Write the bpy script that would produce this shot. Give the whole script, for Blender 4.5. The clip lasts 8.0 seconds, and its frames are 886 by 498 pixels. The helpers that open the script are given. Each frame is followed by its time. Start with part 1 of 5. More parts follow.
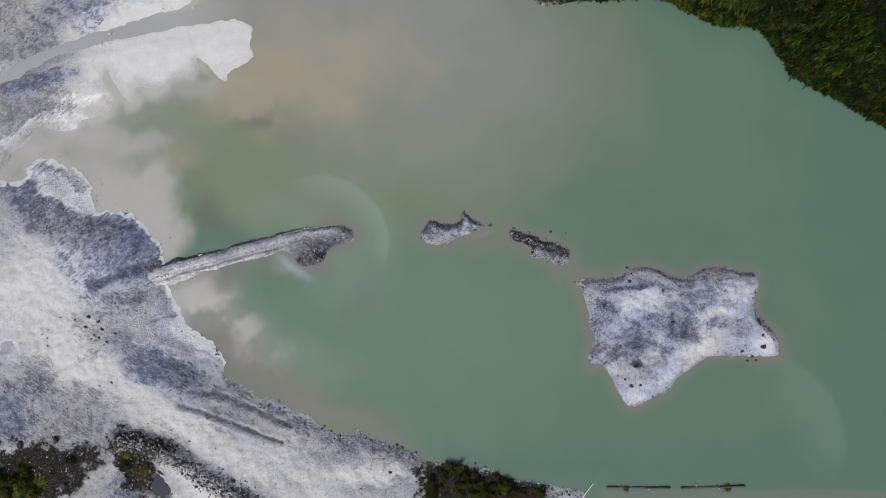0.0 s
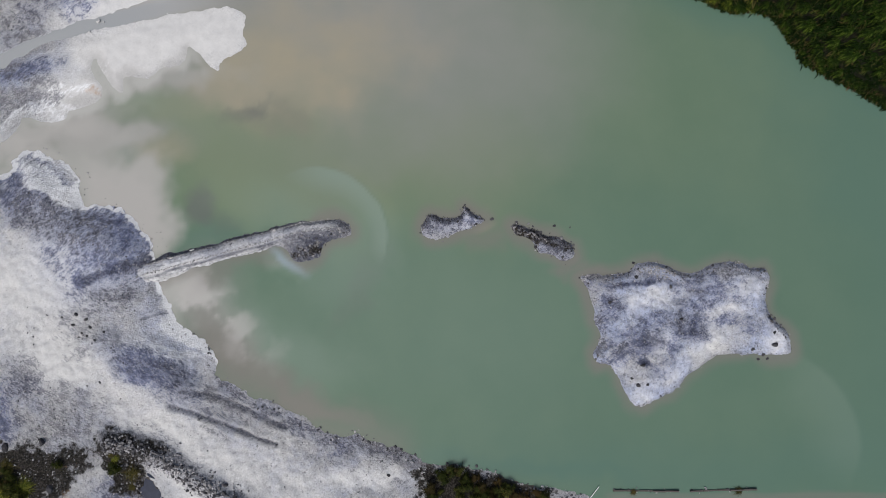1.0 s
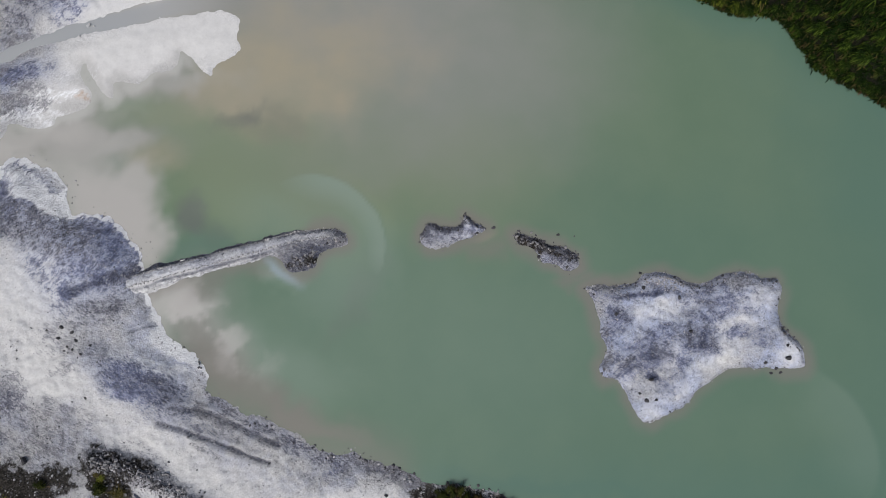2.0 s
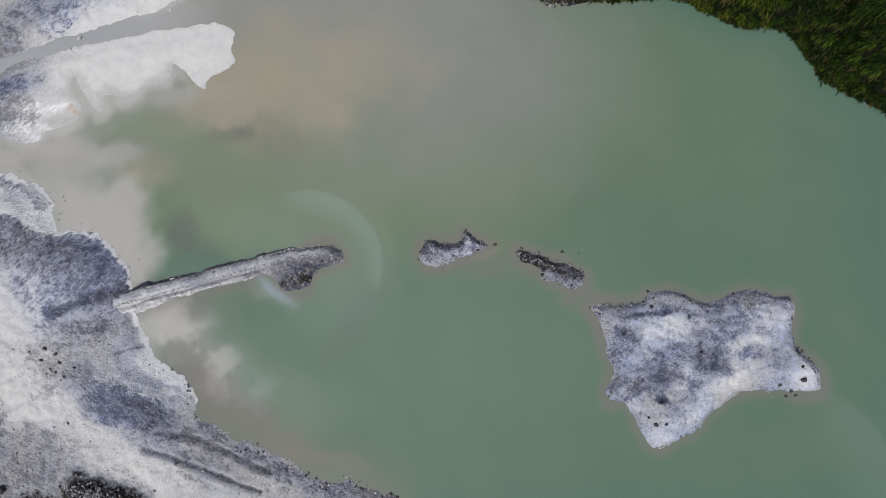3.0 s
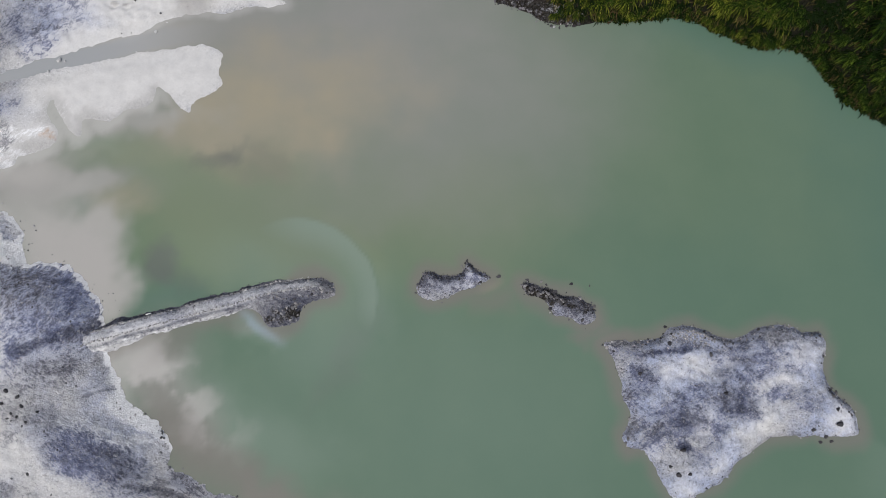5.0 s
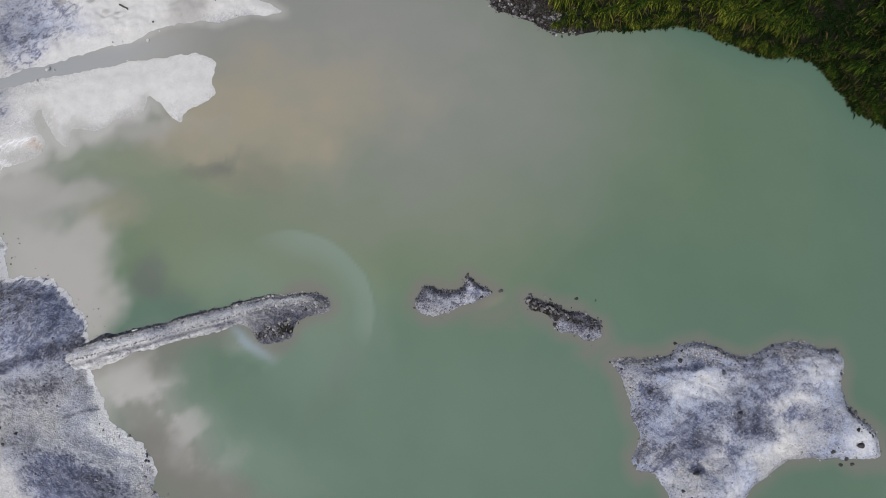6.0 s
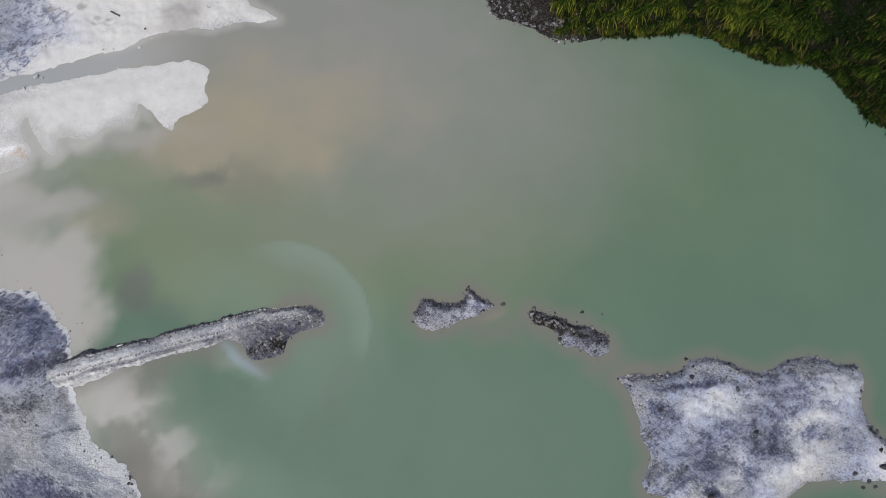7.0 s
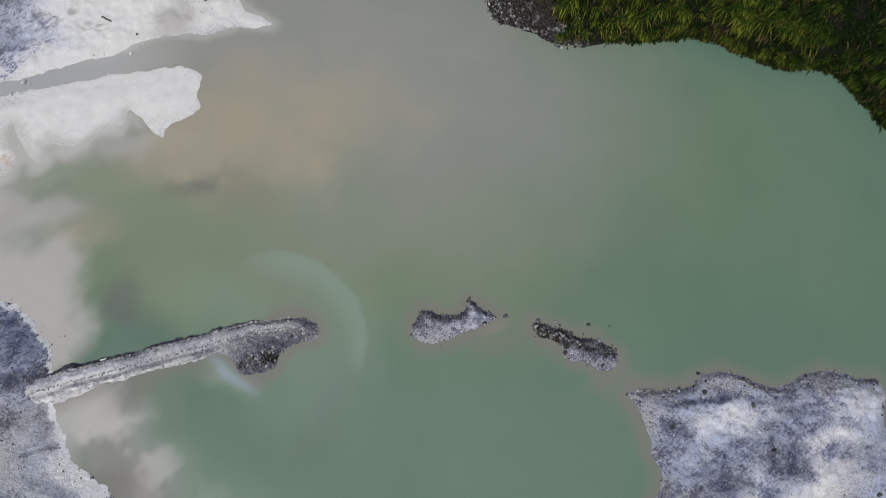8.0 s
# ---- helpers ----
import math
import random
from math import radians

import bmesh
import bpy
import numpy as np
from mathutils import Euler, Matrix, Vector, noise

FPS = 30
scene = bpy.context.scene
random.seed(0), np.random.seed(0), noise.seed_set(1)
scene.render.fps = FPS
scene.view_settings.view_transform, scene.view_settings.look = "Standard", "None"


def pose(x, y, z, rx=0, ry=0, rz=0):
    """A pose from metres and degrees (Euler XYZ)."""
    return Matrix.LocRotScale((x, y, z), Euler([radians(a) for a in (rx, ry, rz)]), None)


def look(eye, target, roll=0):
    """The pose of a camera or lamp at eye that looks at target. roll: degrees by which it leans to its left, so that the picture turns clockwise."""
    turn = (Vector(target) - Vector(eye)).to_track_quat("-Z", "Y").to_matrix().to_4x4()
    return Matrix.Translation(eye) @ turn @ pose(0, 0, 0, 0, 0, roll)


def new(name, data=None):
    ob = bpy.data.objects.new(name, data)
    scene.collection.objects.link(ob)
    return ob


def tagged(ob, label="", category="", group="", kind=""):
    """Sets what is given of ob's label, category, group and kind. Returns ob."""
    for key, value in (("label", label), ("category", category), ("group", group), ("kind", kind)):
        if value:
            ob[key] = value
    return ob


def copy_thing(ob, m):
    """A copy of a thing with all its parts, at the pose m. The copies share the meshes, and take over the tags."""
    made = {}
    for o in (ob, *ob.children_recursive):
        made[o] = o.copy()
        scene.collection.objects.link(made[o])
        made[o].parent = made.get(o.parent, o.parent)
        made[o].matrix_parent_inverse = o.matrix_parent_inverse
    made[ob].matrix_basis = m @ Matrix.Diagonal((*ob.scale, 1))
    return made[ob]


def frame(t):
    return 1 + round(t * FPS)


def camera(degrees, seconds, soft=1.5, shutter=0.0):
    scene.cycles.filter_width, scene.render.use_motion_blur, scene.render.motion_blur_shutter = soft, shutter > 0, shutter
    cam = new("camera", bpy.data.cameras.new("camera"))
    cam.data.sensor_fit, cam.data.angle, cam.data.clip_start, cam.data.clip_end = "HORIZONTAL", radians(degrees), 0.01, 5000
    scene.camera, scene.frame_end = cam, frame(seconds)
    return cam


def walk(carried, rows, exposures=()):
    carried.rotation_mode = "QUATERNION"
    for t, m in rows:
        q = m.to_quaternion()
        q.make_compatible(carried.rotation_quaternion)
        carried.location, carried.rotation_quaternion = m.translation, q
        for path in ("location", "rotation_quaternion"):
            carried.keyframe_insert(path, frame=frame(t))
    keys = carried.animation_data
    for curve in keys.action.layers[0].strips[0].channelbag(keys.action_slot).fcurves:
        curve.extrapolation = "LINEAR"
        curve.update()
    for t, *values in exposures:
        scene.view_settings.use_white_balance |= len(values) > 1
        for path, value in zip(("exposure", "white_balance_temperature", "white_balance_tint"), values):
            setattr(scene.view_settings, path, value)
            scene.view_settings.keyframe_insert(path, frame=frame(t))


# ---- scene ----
cam = camera(64.7, 8.0, soft=0.55)
# seconds, place, tilt up from straight down, heading, lean
PATH = [
    (0.0, -0.048, -1.899, 82.683, 1.369, -0.472, 0.365),
    (0.5, -0.052, -2.284, 81.278, 1.406, -0.516, 0.373),
    (1.0, -0.055, -2.671, 79.870, 1.545, -0.558, 0.380),
    (1.25, -0.057, -2.865, 79.164, 1.736, -0.578, 0.382),
    (1.5, -0.058, -3.060, 78.457, 2.057, -0.597, 0.385),
    (2.0, -0.061, -3.452, 77.041, 2.990, -0.634, 0.389),
    (2.5, -0.063, -3.846, 75.621, 4.063, -0.668, 0.392),
    (3.0, -0.064, -4.243, 74.197, 5.160, -0.699, 0.393),
    (3.5, -0.066, -4.642, 72.770, 6.261, -0.728, 0.394),
    (4.0, -0.066, -5.044, 71.338, 7.362, -0.754, 0.393),
    (4.5, -0.066, -5.448, 69.903, 8.463, -0.777, 0.390),
    (5.0, -0.066, -5.854, 68.464, 9.564, -0.798, 0.386),
    (5.5, -0.065, -6.263, 67.021, 10.665, -0.817, 0.382),
    (6.0, -0.063, -6.674, 65.574, 11.765, -0.832, 0.375),
    (6.5, -0.061, -7.087, 64.123, 12.866, -0.846, 0.368),
    (7.0, -0.059, -7.503, 62.669, 13.967, -0.856, 0.359),
    (7.5, -0.056, -7.921, 61.210, 15.068, -0.864, 0.349),
    (8.0, -0.052, -8.342, 59.748, 16.169, -0.869, 0.337),
]
walk(cam, [(t, pose(x, y, z, 0, 0, yaw) @ pose(0, 0, 0, tilt) @ pose(0, 0, 0, 0, 0, lean))
           for t, x, y, z, tilt, yaw, lean in PATH], exposures=[(0, 0.0), (8, 0.0)])

# ---- sky and sun: a bright overcast day, the light strongest from the south-south-west ----
SUN_UP, SUN_FROM = 60.0, 205.0  # degrees above the horizon; compass bearing that the light comes from
world = bpy.data.worlds.new("sky")
scene.world = world
world.use_nodes = True
sky = world.node_tree.nodes.new("ShaderNodeTexSky")
sky.sky_type, sky.sun_disc = "NISHITA", False
sky.sun_elevation, sky.sun_rotation = radians(SUN_UP), radians(SUN_FROM)
sky.air_density, sky.dust_density = 1.0, 4.0
world.node_tree.links.new(sky.outputs[0], world.node_tree.nodes["Background"].inputs[0])
world.node_tree.nodes["Background"].inputs[1].default_value = 0.100
sun = new("sun", bpy.data.lights.new("sun", "SUN"))
sun.data.energy, sun.data.angle, sun.data.color = 2.35, radians(11), (1.0, 0.985, 0.95)
a, e = radians(SUN_FROM), radians(SUN_UP)
sun.matrix_basis = look((0, 0, 60), Vector((0, 0, 60)) - Vector((math.sin(a) * math.cos(e), math.cos(a) * math.cos(e), math.sin(e))))

# ---- noise and shapes on the plan ----
rng = np.random.default_rng(7)
LATTICE = rng.random((256, 256))


def grain(x, y, size, seed=0):
    """Smooth random field between 0 and 1 with bumps of about that size in metres."""
    u, v = x / size + 17.3 * seed, y / size + 9.1 * seed
    i, j = np.floor(u).astype(int), np.floor(v).astype(int)
    fu, fv = u - i, v - j
    fu, fv = fu * fu * (3 - 2 * fu), fv * fv * (3 - 2 * fv)
    i0, i1, j0, j1 = i % 256, (i + 1) % 256, j % 256, (j + 1) % 256
    return (LATTICE[i0, j0] * (1 - fu) + LATTICE[i1, j0] * fu) * (1 - fv) + (LATTICE[i0, j1] * (1 - fu) + LATTICE[i1, j1] * fu) * fv


def rough(x, y, size, octaves=4, seed=0, fall=0.55):
    """Fractal field, about -1 to 1."""
    total, gain, top = 0.0, 1.0, 0.0
    for k in range(octaves):
        c, s = math.cos(0.7 * k + seed), math.sin(0.7 * k + seed)
        total = total + gain * (2 * grain(x * c - y * s, x * s + y * c, size, seed + 3 * k) - 1)
        top, gain, size = top + gain, gain * fall, size / 2.03
    return total / top * 1.6


def ramp(v, lo, hi):
    s = np.clip((v - lo) / (hi - lo), 0, 1)
    return s * s * (3 - 2 * s)


def rounded(points, steps=5):
    """A closed Catmull-Rom line through the points."""
    p = np.array(points, float)
    b, c = p, np.roll(p, -1, 0)
    length = np.linalg.norm(c - b, axis=1)
    lean = (c - np.roll(p, 1, 0)) / 2
    lean *= np.minimum(1, np.minimum(length, np.roll(length, 1)) / (np.linalg.norm(lean, axis=1) + 1e-9))[:, None]
    lean_c = np.roll(lean, -1, 0)
    out = []
    for k in range(steps):
        s = k / steps
        out.append((2 * s ** 3 - 3 * s * s + 1) * b + (s ** 3 - 2 * s * s + s) * lean + (3 * s * s - 2 * s ** 3) * c + (s ** 3 - s * s) * lean_c)
    return np.stack(out, 1).reshape(-1, 2)


def inside(x, y, line):
    """Distance to a closed line, positive inside it."""
    shape = x.shape
    x, y = x.ravel(), y.ravel()
    best = np.full(x.shape, 1e12)
    odd = np.zeros(x.shape, bool)
    for (x0, y0), (x1, y1) in zip(line, np.roll(line, -1, 0)):
        dx, dy = x1 - x0, y1 - y0
        s = np.clip(((x - x0) * dx + (y - y0) * dy) / (dx * dx + dy * dy + 1e-12), 0, 1)
        best = np.minimum(best, (x - x0 - s * dx) ** 2 + (y - y0 - s * dy) ** 2)
        if dy:
            odd ^= ((y0 > y) != (y1 > y)) & (x < x0 + (y - y0) * dx / dy)
    return np.where(odd, 1, -1).reshape(shape) * np.sqrt(best).reshape(shape)


def near_line(x, y, points):
    """Distance to an open line, and how far along it (0 to 1)."""
    p = np.array(points, float)
    best, along = np.full(x.shape, 1e12), np.zeros(x.shape)
    n = len(p) - 1
    for k in range(n):
        (x0, y0), (x1, y1) = p[k], p[k + 1]
        dx, dy = x1 - x0, y1 - y0
        s = np.clip(((x - x0) * dx + (y - y0) * dy) / (dx * dx + dy * dy), 0, 1)
        q = (x - x0 - s * dx) ** 2 + (y - y0 - s * dy) ** 2
        along = np.where(q < best, (k + s) / n, along)
        best = np.minimum(best, q)
    return np.sqrt(best), along


def patches(x, y, blobs, sharp=0.5):
    """Soft elliptic patches: (x, y, half length, half width, turn, weight); overlapping ones do not add past 1."""
    rest = np.ones(x.shape)
    for bx, by, rx, ry, turn, weight in blobs:
        c, s = math.cos(radians(turn)), math.sin(radians(turn))
        u, v = (x - bx) * c + (y - by) * s, -(x - bx) * s + (y - by) * c
        rest *= 1 - weight * (1 - ramp(np.hypot(u / rx, v / ry), sharp, 2 - sharp))
    return 1 - rest


# ---- the shores ----
WEST_SHORE = rounded([(-900, -900), (-900, -20), (-75, 9)] + [(-52.5, 8.3), (-50.8, 8.1), (-49.3, 8.8), (-49.4, 9.8), (-48.5, 10.6), (-47.2, 11), (-45.5, 10.6), (-43.8, 9.7), (-42.5, 8.4), (-41.9, 6.9), (-41.8, 5.7), (-41.2, 4.4), (-40.1, 4.2), (-38.8, 4.3), (-37.4, 3.8), (-35.7, 2.6), (-34.4, 1.2), (-33.5, -0.1), (-33.2, -1.5), (-32.6, -3.7), (-31.9, -5.4), (-31.1, -7), (-30.7, -7.9), (-30.2, -8.9), (-29, -9.7), (-27.6, -10.6), (-26.6, -11.4), (-25.8, -12.7), (-25.9, -13.8), (-25.9, -14.6), (-24.6, -15.4), (-22.9, -16.4)]
                     + [(-21.6, -17.4), (-19.3, -18), (-17.9, -18.7), (-15.9, -19.8), (-14.3, -20.7), (-13, -21.6), (-11.3, -21.6), (-9.6, -21.2), (-8.3, -22), (-7, -22.9), (-5, -23.3), (-3, -24.1), (-2.2, -24.9), (-0.7, -25.2), (1, -24.9), (3, -25.2), (5.6, -25.9), (8.9, -27.1), (11.9, -27.6), (14.9, -28), (16.5, -28.9)] + [(16, -33), (14, -60), (60, -900)])
SAND_BAR = rounded([(-90, 2), (-75, 9.5)] + [(-52.7, 19.7), (-50.7, 20.4), (-48.7, 21.8), (-46, 23.2), (-42.6, 24), (-39.3, 24.9), (-35.9, 25.6), (-32.6, 26.3), (-29.2, 26.9), (-25.8, 27.3), (-23.5, 27.1), (-22.8, 26.1), (-23, 24.4), (-22.7, 23.2), (-24.1, 22), (-25.5, 21), (-25.9, 20), (-26.9, 20.6), (-28.1, 22.1), (-29.2, 22.9), (-29.7, 21.9), (-30.1, 21), (-31.3, 20.5), (-32.5, 20.4), (-33.2, 19.6), (-34.2, 19), (-35.5, 19.4), (-36.7, 19.2), (-36.7, 17.8), (-37.5, 17.7), (-38.6, 19), (-39.5, 20.4), (-40.1, 21.5), (-40.3, 20.4)]
                   + [(-39.6, 19), (-39.1, 17.7), (-39.9, 16.6), (-41.2, 16), (-42.9, 15.6), (-43.2, 14.7), (-44.5, 14.1), (-46.6, 14.3), (-47.9, 14.7), (-48.6, 13.7), (-49.9, 12.2), (-51.1, 11.2), (-51.6, 10.3), (-52.5, 9.5)])
NORTH_SHORE = rounded([(-900, 900), (-900, 0), (-95, 5), (-75, 13)] + [(-52.7, 20.9), (-50.7, 22.2), (-49, 23.1), (-46.7, 24.1), (-44, 25.1), (-41.3, 26.1), (-38.3, 26.8), (-35.3, 27.8), (-31.9, 28.7)] + [(-28.9, 30.1), (-27.6, 30.6), (-26.3, 30.9), (-24.3, 31), (-21.6, 31.2), (-19.2, 31.7), (-16.2, 32), (-17.9, 33.2), (-19.7, 34.9)] + [(-18, 41), (-19, 60), (-60, 900)])
EAST_BANK = rounded([(5, 60), (4.4, 46)] + [(4.7, 35.2), (5, 33.4), (5.8, 32.1), (7.1, 31.7), (8.4, 31.2), (9.6, 30.6), (10.9, 29.8), (12.3, 29.4), (14.5, 29.4), (17.2, 29.8), (20, 29.8), (22.2, 30.1), (24, 30.3), (26.1, 29.9), (28.7, 28.7), (30.7, 27.6), (33.1, 26.8), (35.3, 26.8), (37.3, 26.3), (38.7, 25.5), (39.4, 24.1), (40.5, 22.5), (41.9, 20.5)] + [(52, 15), (60, 10), (72, 0), (84, -22), (110, -60), (900, -900), (900, 900), (60, 900)])
BIG_ISLAND = rounded([(15.6, -3.8), (16.4, -5.2), (17, -6.9), (17.2, -8.9), (17.7, -10), (17.7, -11.2), (17.1, -12.5), (17.4, -13.5), (19.2, -14.1), (20, -15.5), (20.9, -17.2), (21.6, -18.4), (22.5, -18.6), (24.3, -17.7), (26.3, -16.5), (27.6, -15.1), (29.3, -13.9), (31.3, -12.8), (34.3, -12.5), (36.3, -12.8), (38.3, -12.8), (39.5, -12.5), (39.4, -11), (38.6, -9.5), (37.7, -8.7), (37, -7.7), (36.7, -6.3), (37.1, -4.6), (36.8, -2.9), (35.1, -2.7), (32.8, -2.1), (30.4, -2.6), (28.1, -3.4), (26.4, -3.2), (24.5, -2.2), (22.4, -2.4), (21.1, -3.1), (19.1, -3.6), (17.1, -3.4)])
WEST_ISLET = rounded([(-2.7, 1.8), (-2.2, 2.7), (-1.5, 3.4), (0.2, 3), (1.6, 3), (2.2, 3.6), (2.5, 4.2), (3.4, 3.7), (4.3, 3.2), (4.9, 2.7), (3.7, 2.1), (2, 1.5), (0.7, 0.9), (-1, 0.6), (-2.3, 1.1)])
EAST_ISLET = rounded([(7.9, 2.1), (8.7, 2.1), (10.1, 1.7), (11.4, 1.1), (12.7, 0.9), (14.1, 0.3), (14.8, -0.2), (15.1, -1.1), (14.6, -1.8), (13.7, -2), (12.4, -1.3), (11.1, -1.1), (10.7, -0.3), (9.7, 0.5), (8.5, 1.1)])
CAUSEWAY = rounded([(-38.4, -3.4), (-35.4, -2.3), (-32.4, -1.2), (-29.4, -0.6), (-25.7, 0.3), (-22.4, 1.2), (-19, 2.1), (-16.3, 2.7), (-14, 2.9), (-12.3, 3), (-11, 2.6), (-10.5, 1.8), (-11, 1), (-12.3, 0.7), (-13.7, -0.2), (-14.3, -1.4), (-16, -1.9), (-17.3, -1.6), (-18.1, -0.4), (-19, -0), (-21, -0.7), (-23.7, -1.25), (-27, -2.15), (-30.3, -3.4), (-33, -4.5), (-36, -4.9), (-38.6, -5.1)])
CAUSEWAY_LINE = [(-38.2, -4.2), (-34.9, -3.1), (-32.4, -2.5), (-29.4, -1.6), (-25.7, -0.6), (-22.3, 0.3), (-19, 1.2), (-16, 2), (-12.3, 2.5)]

LEDGE = [(-34.6, -4.4), (-32.9, -3.9), (-29.7, -2.8), (-25.7, -1.8), (-22.3, -1), (-19.2, -0.3)]


def shore_jag(x, y):
    return 0.32 * rough(x, y, 2.2, 4, 3) + 0.30 * rough(x, y, 1.0, 4, 5, 0.7)


def outer(x, y):
    """Land beyond the lake on all sides."""
    return np.hypot(np.maximum(np.abs(x - 22) - 92, 0), np.maximum(np.abs(y + 5) - 62, 0)) - 4


# ---- materials ----
def material(name):
    m = bpy.data.materials.new(name)
    m.use_nodes = True
    t = m.node_tree
    return m, t, t.nodes["Principled BSDF"]


def node(t, kind, inputs=None, **fields):
    n = t.nodes.new("ShaderNode" + kind)
    for k, v in fields.items():
        if k == "operation":
            n.operation = v
        elif k == "data_type":
            n.data_type = v
        elif k == "attribute_name":
            n.attribute_name = v
        elif k == "blend_type":
            n.blend_type = v
        elif k == "feature":
            n.feature = v
    for k, v in (inputs or {}).items():
        if isinstance(v, bpy.types.NodeSocket):
            t.links.new(v, n.inputs[k])
        else:
            n.inputs[k].default_value = v
    return n


def places(t):
    return node(t, "TexCoord").outputs["Object"]


def noise_of(t, scale, detail=4.0, rough_=0.6, vector=None):
    return node(t, "TexNoise", {"Vector": vector or places(t), "Scale": scale, "Detail": detail, "Roughness": rough_}).outputs[0]


def spread(t, value, lo, hi, to_lo=0.0, to_hi=1.0):
    return node(t, "MapRange", {"Value": value, "From Min": lo, "From Max": hi, "To Min": to_lo, "To Max": to_hi}).outputs[0]


def sums(t, a, b, operation="MULTIPLY"):
    return node(t, "Math", {0: a, 1: b}, operation=operation).outputs[0]


def colour_mix(t, factor, a, b, blend="MIX"):
    n = node(t, "Mix", {0: factor}, data_type="RGBA", blend_type=blend)
    for slot, v in ((6, a), (7, b)):
        if isinstance(v, bpy.types.NodeSocket):
            t.links.new(v, n.inputs[slot])
        else:
            n.inputs[slot].default_value = (*v, 1)
    return n.outputs[2]


def mask(t, name):
    return node(t, "Attribute", attribute_name=name).outputs["Fac"]


def relief(t, shader, height, strength, distance):
    n = node(t, "Bump", {"Height": height, "Strength": strength, "Distance": distance})
    t.links.new(n.outputs[0], shader.inputs["Normal"])


def broken(t, m, by, amount=0.5, soft=0.44):
    """A mask with its edge broken up by a noise."""
    v = sums(t, m, sums(t, spread(t, by, 0.3, 0.7, -0.5, 0.5), amount, "MULTIPLY"), "ADD")
    edge = node(t, "MapRange", {"Value": v, "From Min": 0.5 - soft / 2, "From Max": 0.5 + soft / 2})
    edge.interpolation_type = "SMOOTHSTEP"
    return sums(t, edge.outputs[0], spread(t, m, 0.02, 0.15), "MULTIPLY")


# mineral ground: pale grey volcanic sand with slate, gravel, white crust and rust
mineral, t, bsdf = material("mineral_ground")
at = places(t)
fine, mid, wide, grit = noise_of(t, 5.0, 7, 0.78), noise_of(t, 0.8, 9, 0.68), noise_of(t, 0.16, 6, 0.6), noise_of(t, 11.0, 4, 0.75)
rills = []
for turn in (-0.75, 0.6):  # rain rills run one way on the northern slopes and another on the southern
    spun = node(t, "Mapping", {"Vector": at, "Rotation": (0, 0, turn)}).outputs[0]
    drawn = node(t, "Mapping", {"Vector": spun, "Scale": (0.6, 1.5, 1.0)}).outputs[0]
    rills.append(node(t, "TexNoise", {"Vector": drawn, "Scale": 2.4, "Detail": 8.0, "Roughness": 0.78, "Distortion": 0.9}).outputs[0])
rill = node(t, "Mix", {0: mask(t, "flow"), 2: rills[1], 3: rills[0]}, data_type="FLOAT").outputs[0]
cells = node(t, "TexVoronoi", {"Vector": node(t, "Mix", {0: 0.35, 4: at, 5: node(t, "TexNoise", {"Vector": at, "Scale": 3.0, "Detail": 3.0}).outputs[1]}, data_type="VECTOR").outputs[1], "Scale": 9.0, "Randomness": 1.0}).outputs["Color"]
cell = node(t, "SeparateColor", {0: cells}).outputs[0]
bare = sums(t, sums(t, mask(t, "sand"), -0.9, "MULTIPLY"), 1.0, "ADD")
open_ground = sums(t, bare, sums(t, sums(t, mask(t, "soil"), -1.0, "MULTIPLY"), 1.0, "ADD"))
open_ground = sums(t, open_ground, sums(t, sums(t, mask(t, "crust"), -0.8, "MULTIPLY"), 1.0, "ADD"))
col = colour_mix(t, spread(t, wide, 0.35, 0.65), (0.490, 0.489, 0.495), (0.560, 0.557, 0.552))
col = colour_mix(t, sums(t, spread(t, mid, 0.46, 0.72, 0, 0.5), bare), col, (0.29, 0.30, 0.365))
col = colour_mix(t, sums(t, spread(t, noise_of(t, 0.35, 8, 0.65), 0.46, 0.66, 0, 0.6), bare), col, (0.38, 0.405, 0.51))
sandy = colour_mix(t, spread(t, mid, 0.35, 0.65), (0.562, 0.558, 0.547), (0.492, 0.488, 0.480))
col = colour_mix(t, sums(t, broken(t, mask(t, "sand"), mid, 0.35, 0.8), 0.95), col, sandy)
col = colour_mix(t, sums(t, sums(t, mask(t, "frost"), bare), spread(t, noise_of(t, 0.5, 7, 0.7), 0.34, 0.60, 0.35, 1.0)), col, (0.400, 0.450, 0.605))
streaky = sums(t, sums(t, sums(t, fine, 0.28), sums(t, rill, 0.42), "ADD"), sums(t, mid, 0.30), "ADD")
slate_tone = colour_mix(t, spread(t, streaky, 0.44, 0.52), (0.048, 0.057, 0.110), (0.190, 0.216, 0.345))
slate_tone = colour_mix(t, spread(t, streaky, 0.52, 0.60), slate_tone, (0.47, 0.495, 0.61))
slate_tone = colour_mix(t, spread(t, noise_of(t, 0.35, 5, 0.6), 0.50, 0.62, 0, 0.6), slate_tone, colour_mix(t, spread(t, streaky, 0.46, 0.59), (0.055, 0.052, 0.052), (0.36, 0.35, 0.335)))
ragged = spread(t, streaky, 0.41, 0.59, 1.0, 0.0)
col = colour_mix(t, sums(t, mask(t, "slate"), 0.4), col, (0.29, 0.318, 0.455))
col = colour_mix(t, sums(t, broken(t, mask(t, "slate"), ragged, 1.0, 0.9), 0.85), col, slate_tone)
dark_tone = colour_mix(t, spread(t, fine, 0.40, 0.64), (0.040, 0.041, 0.058), (0.34, 0.34, 0.375))
col = colour_mix(t, sums(t, mask(t, "gravel"), 0.12), col, (0.25, 0.25, 0.27))
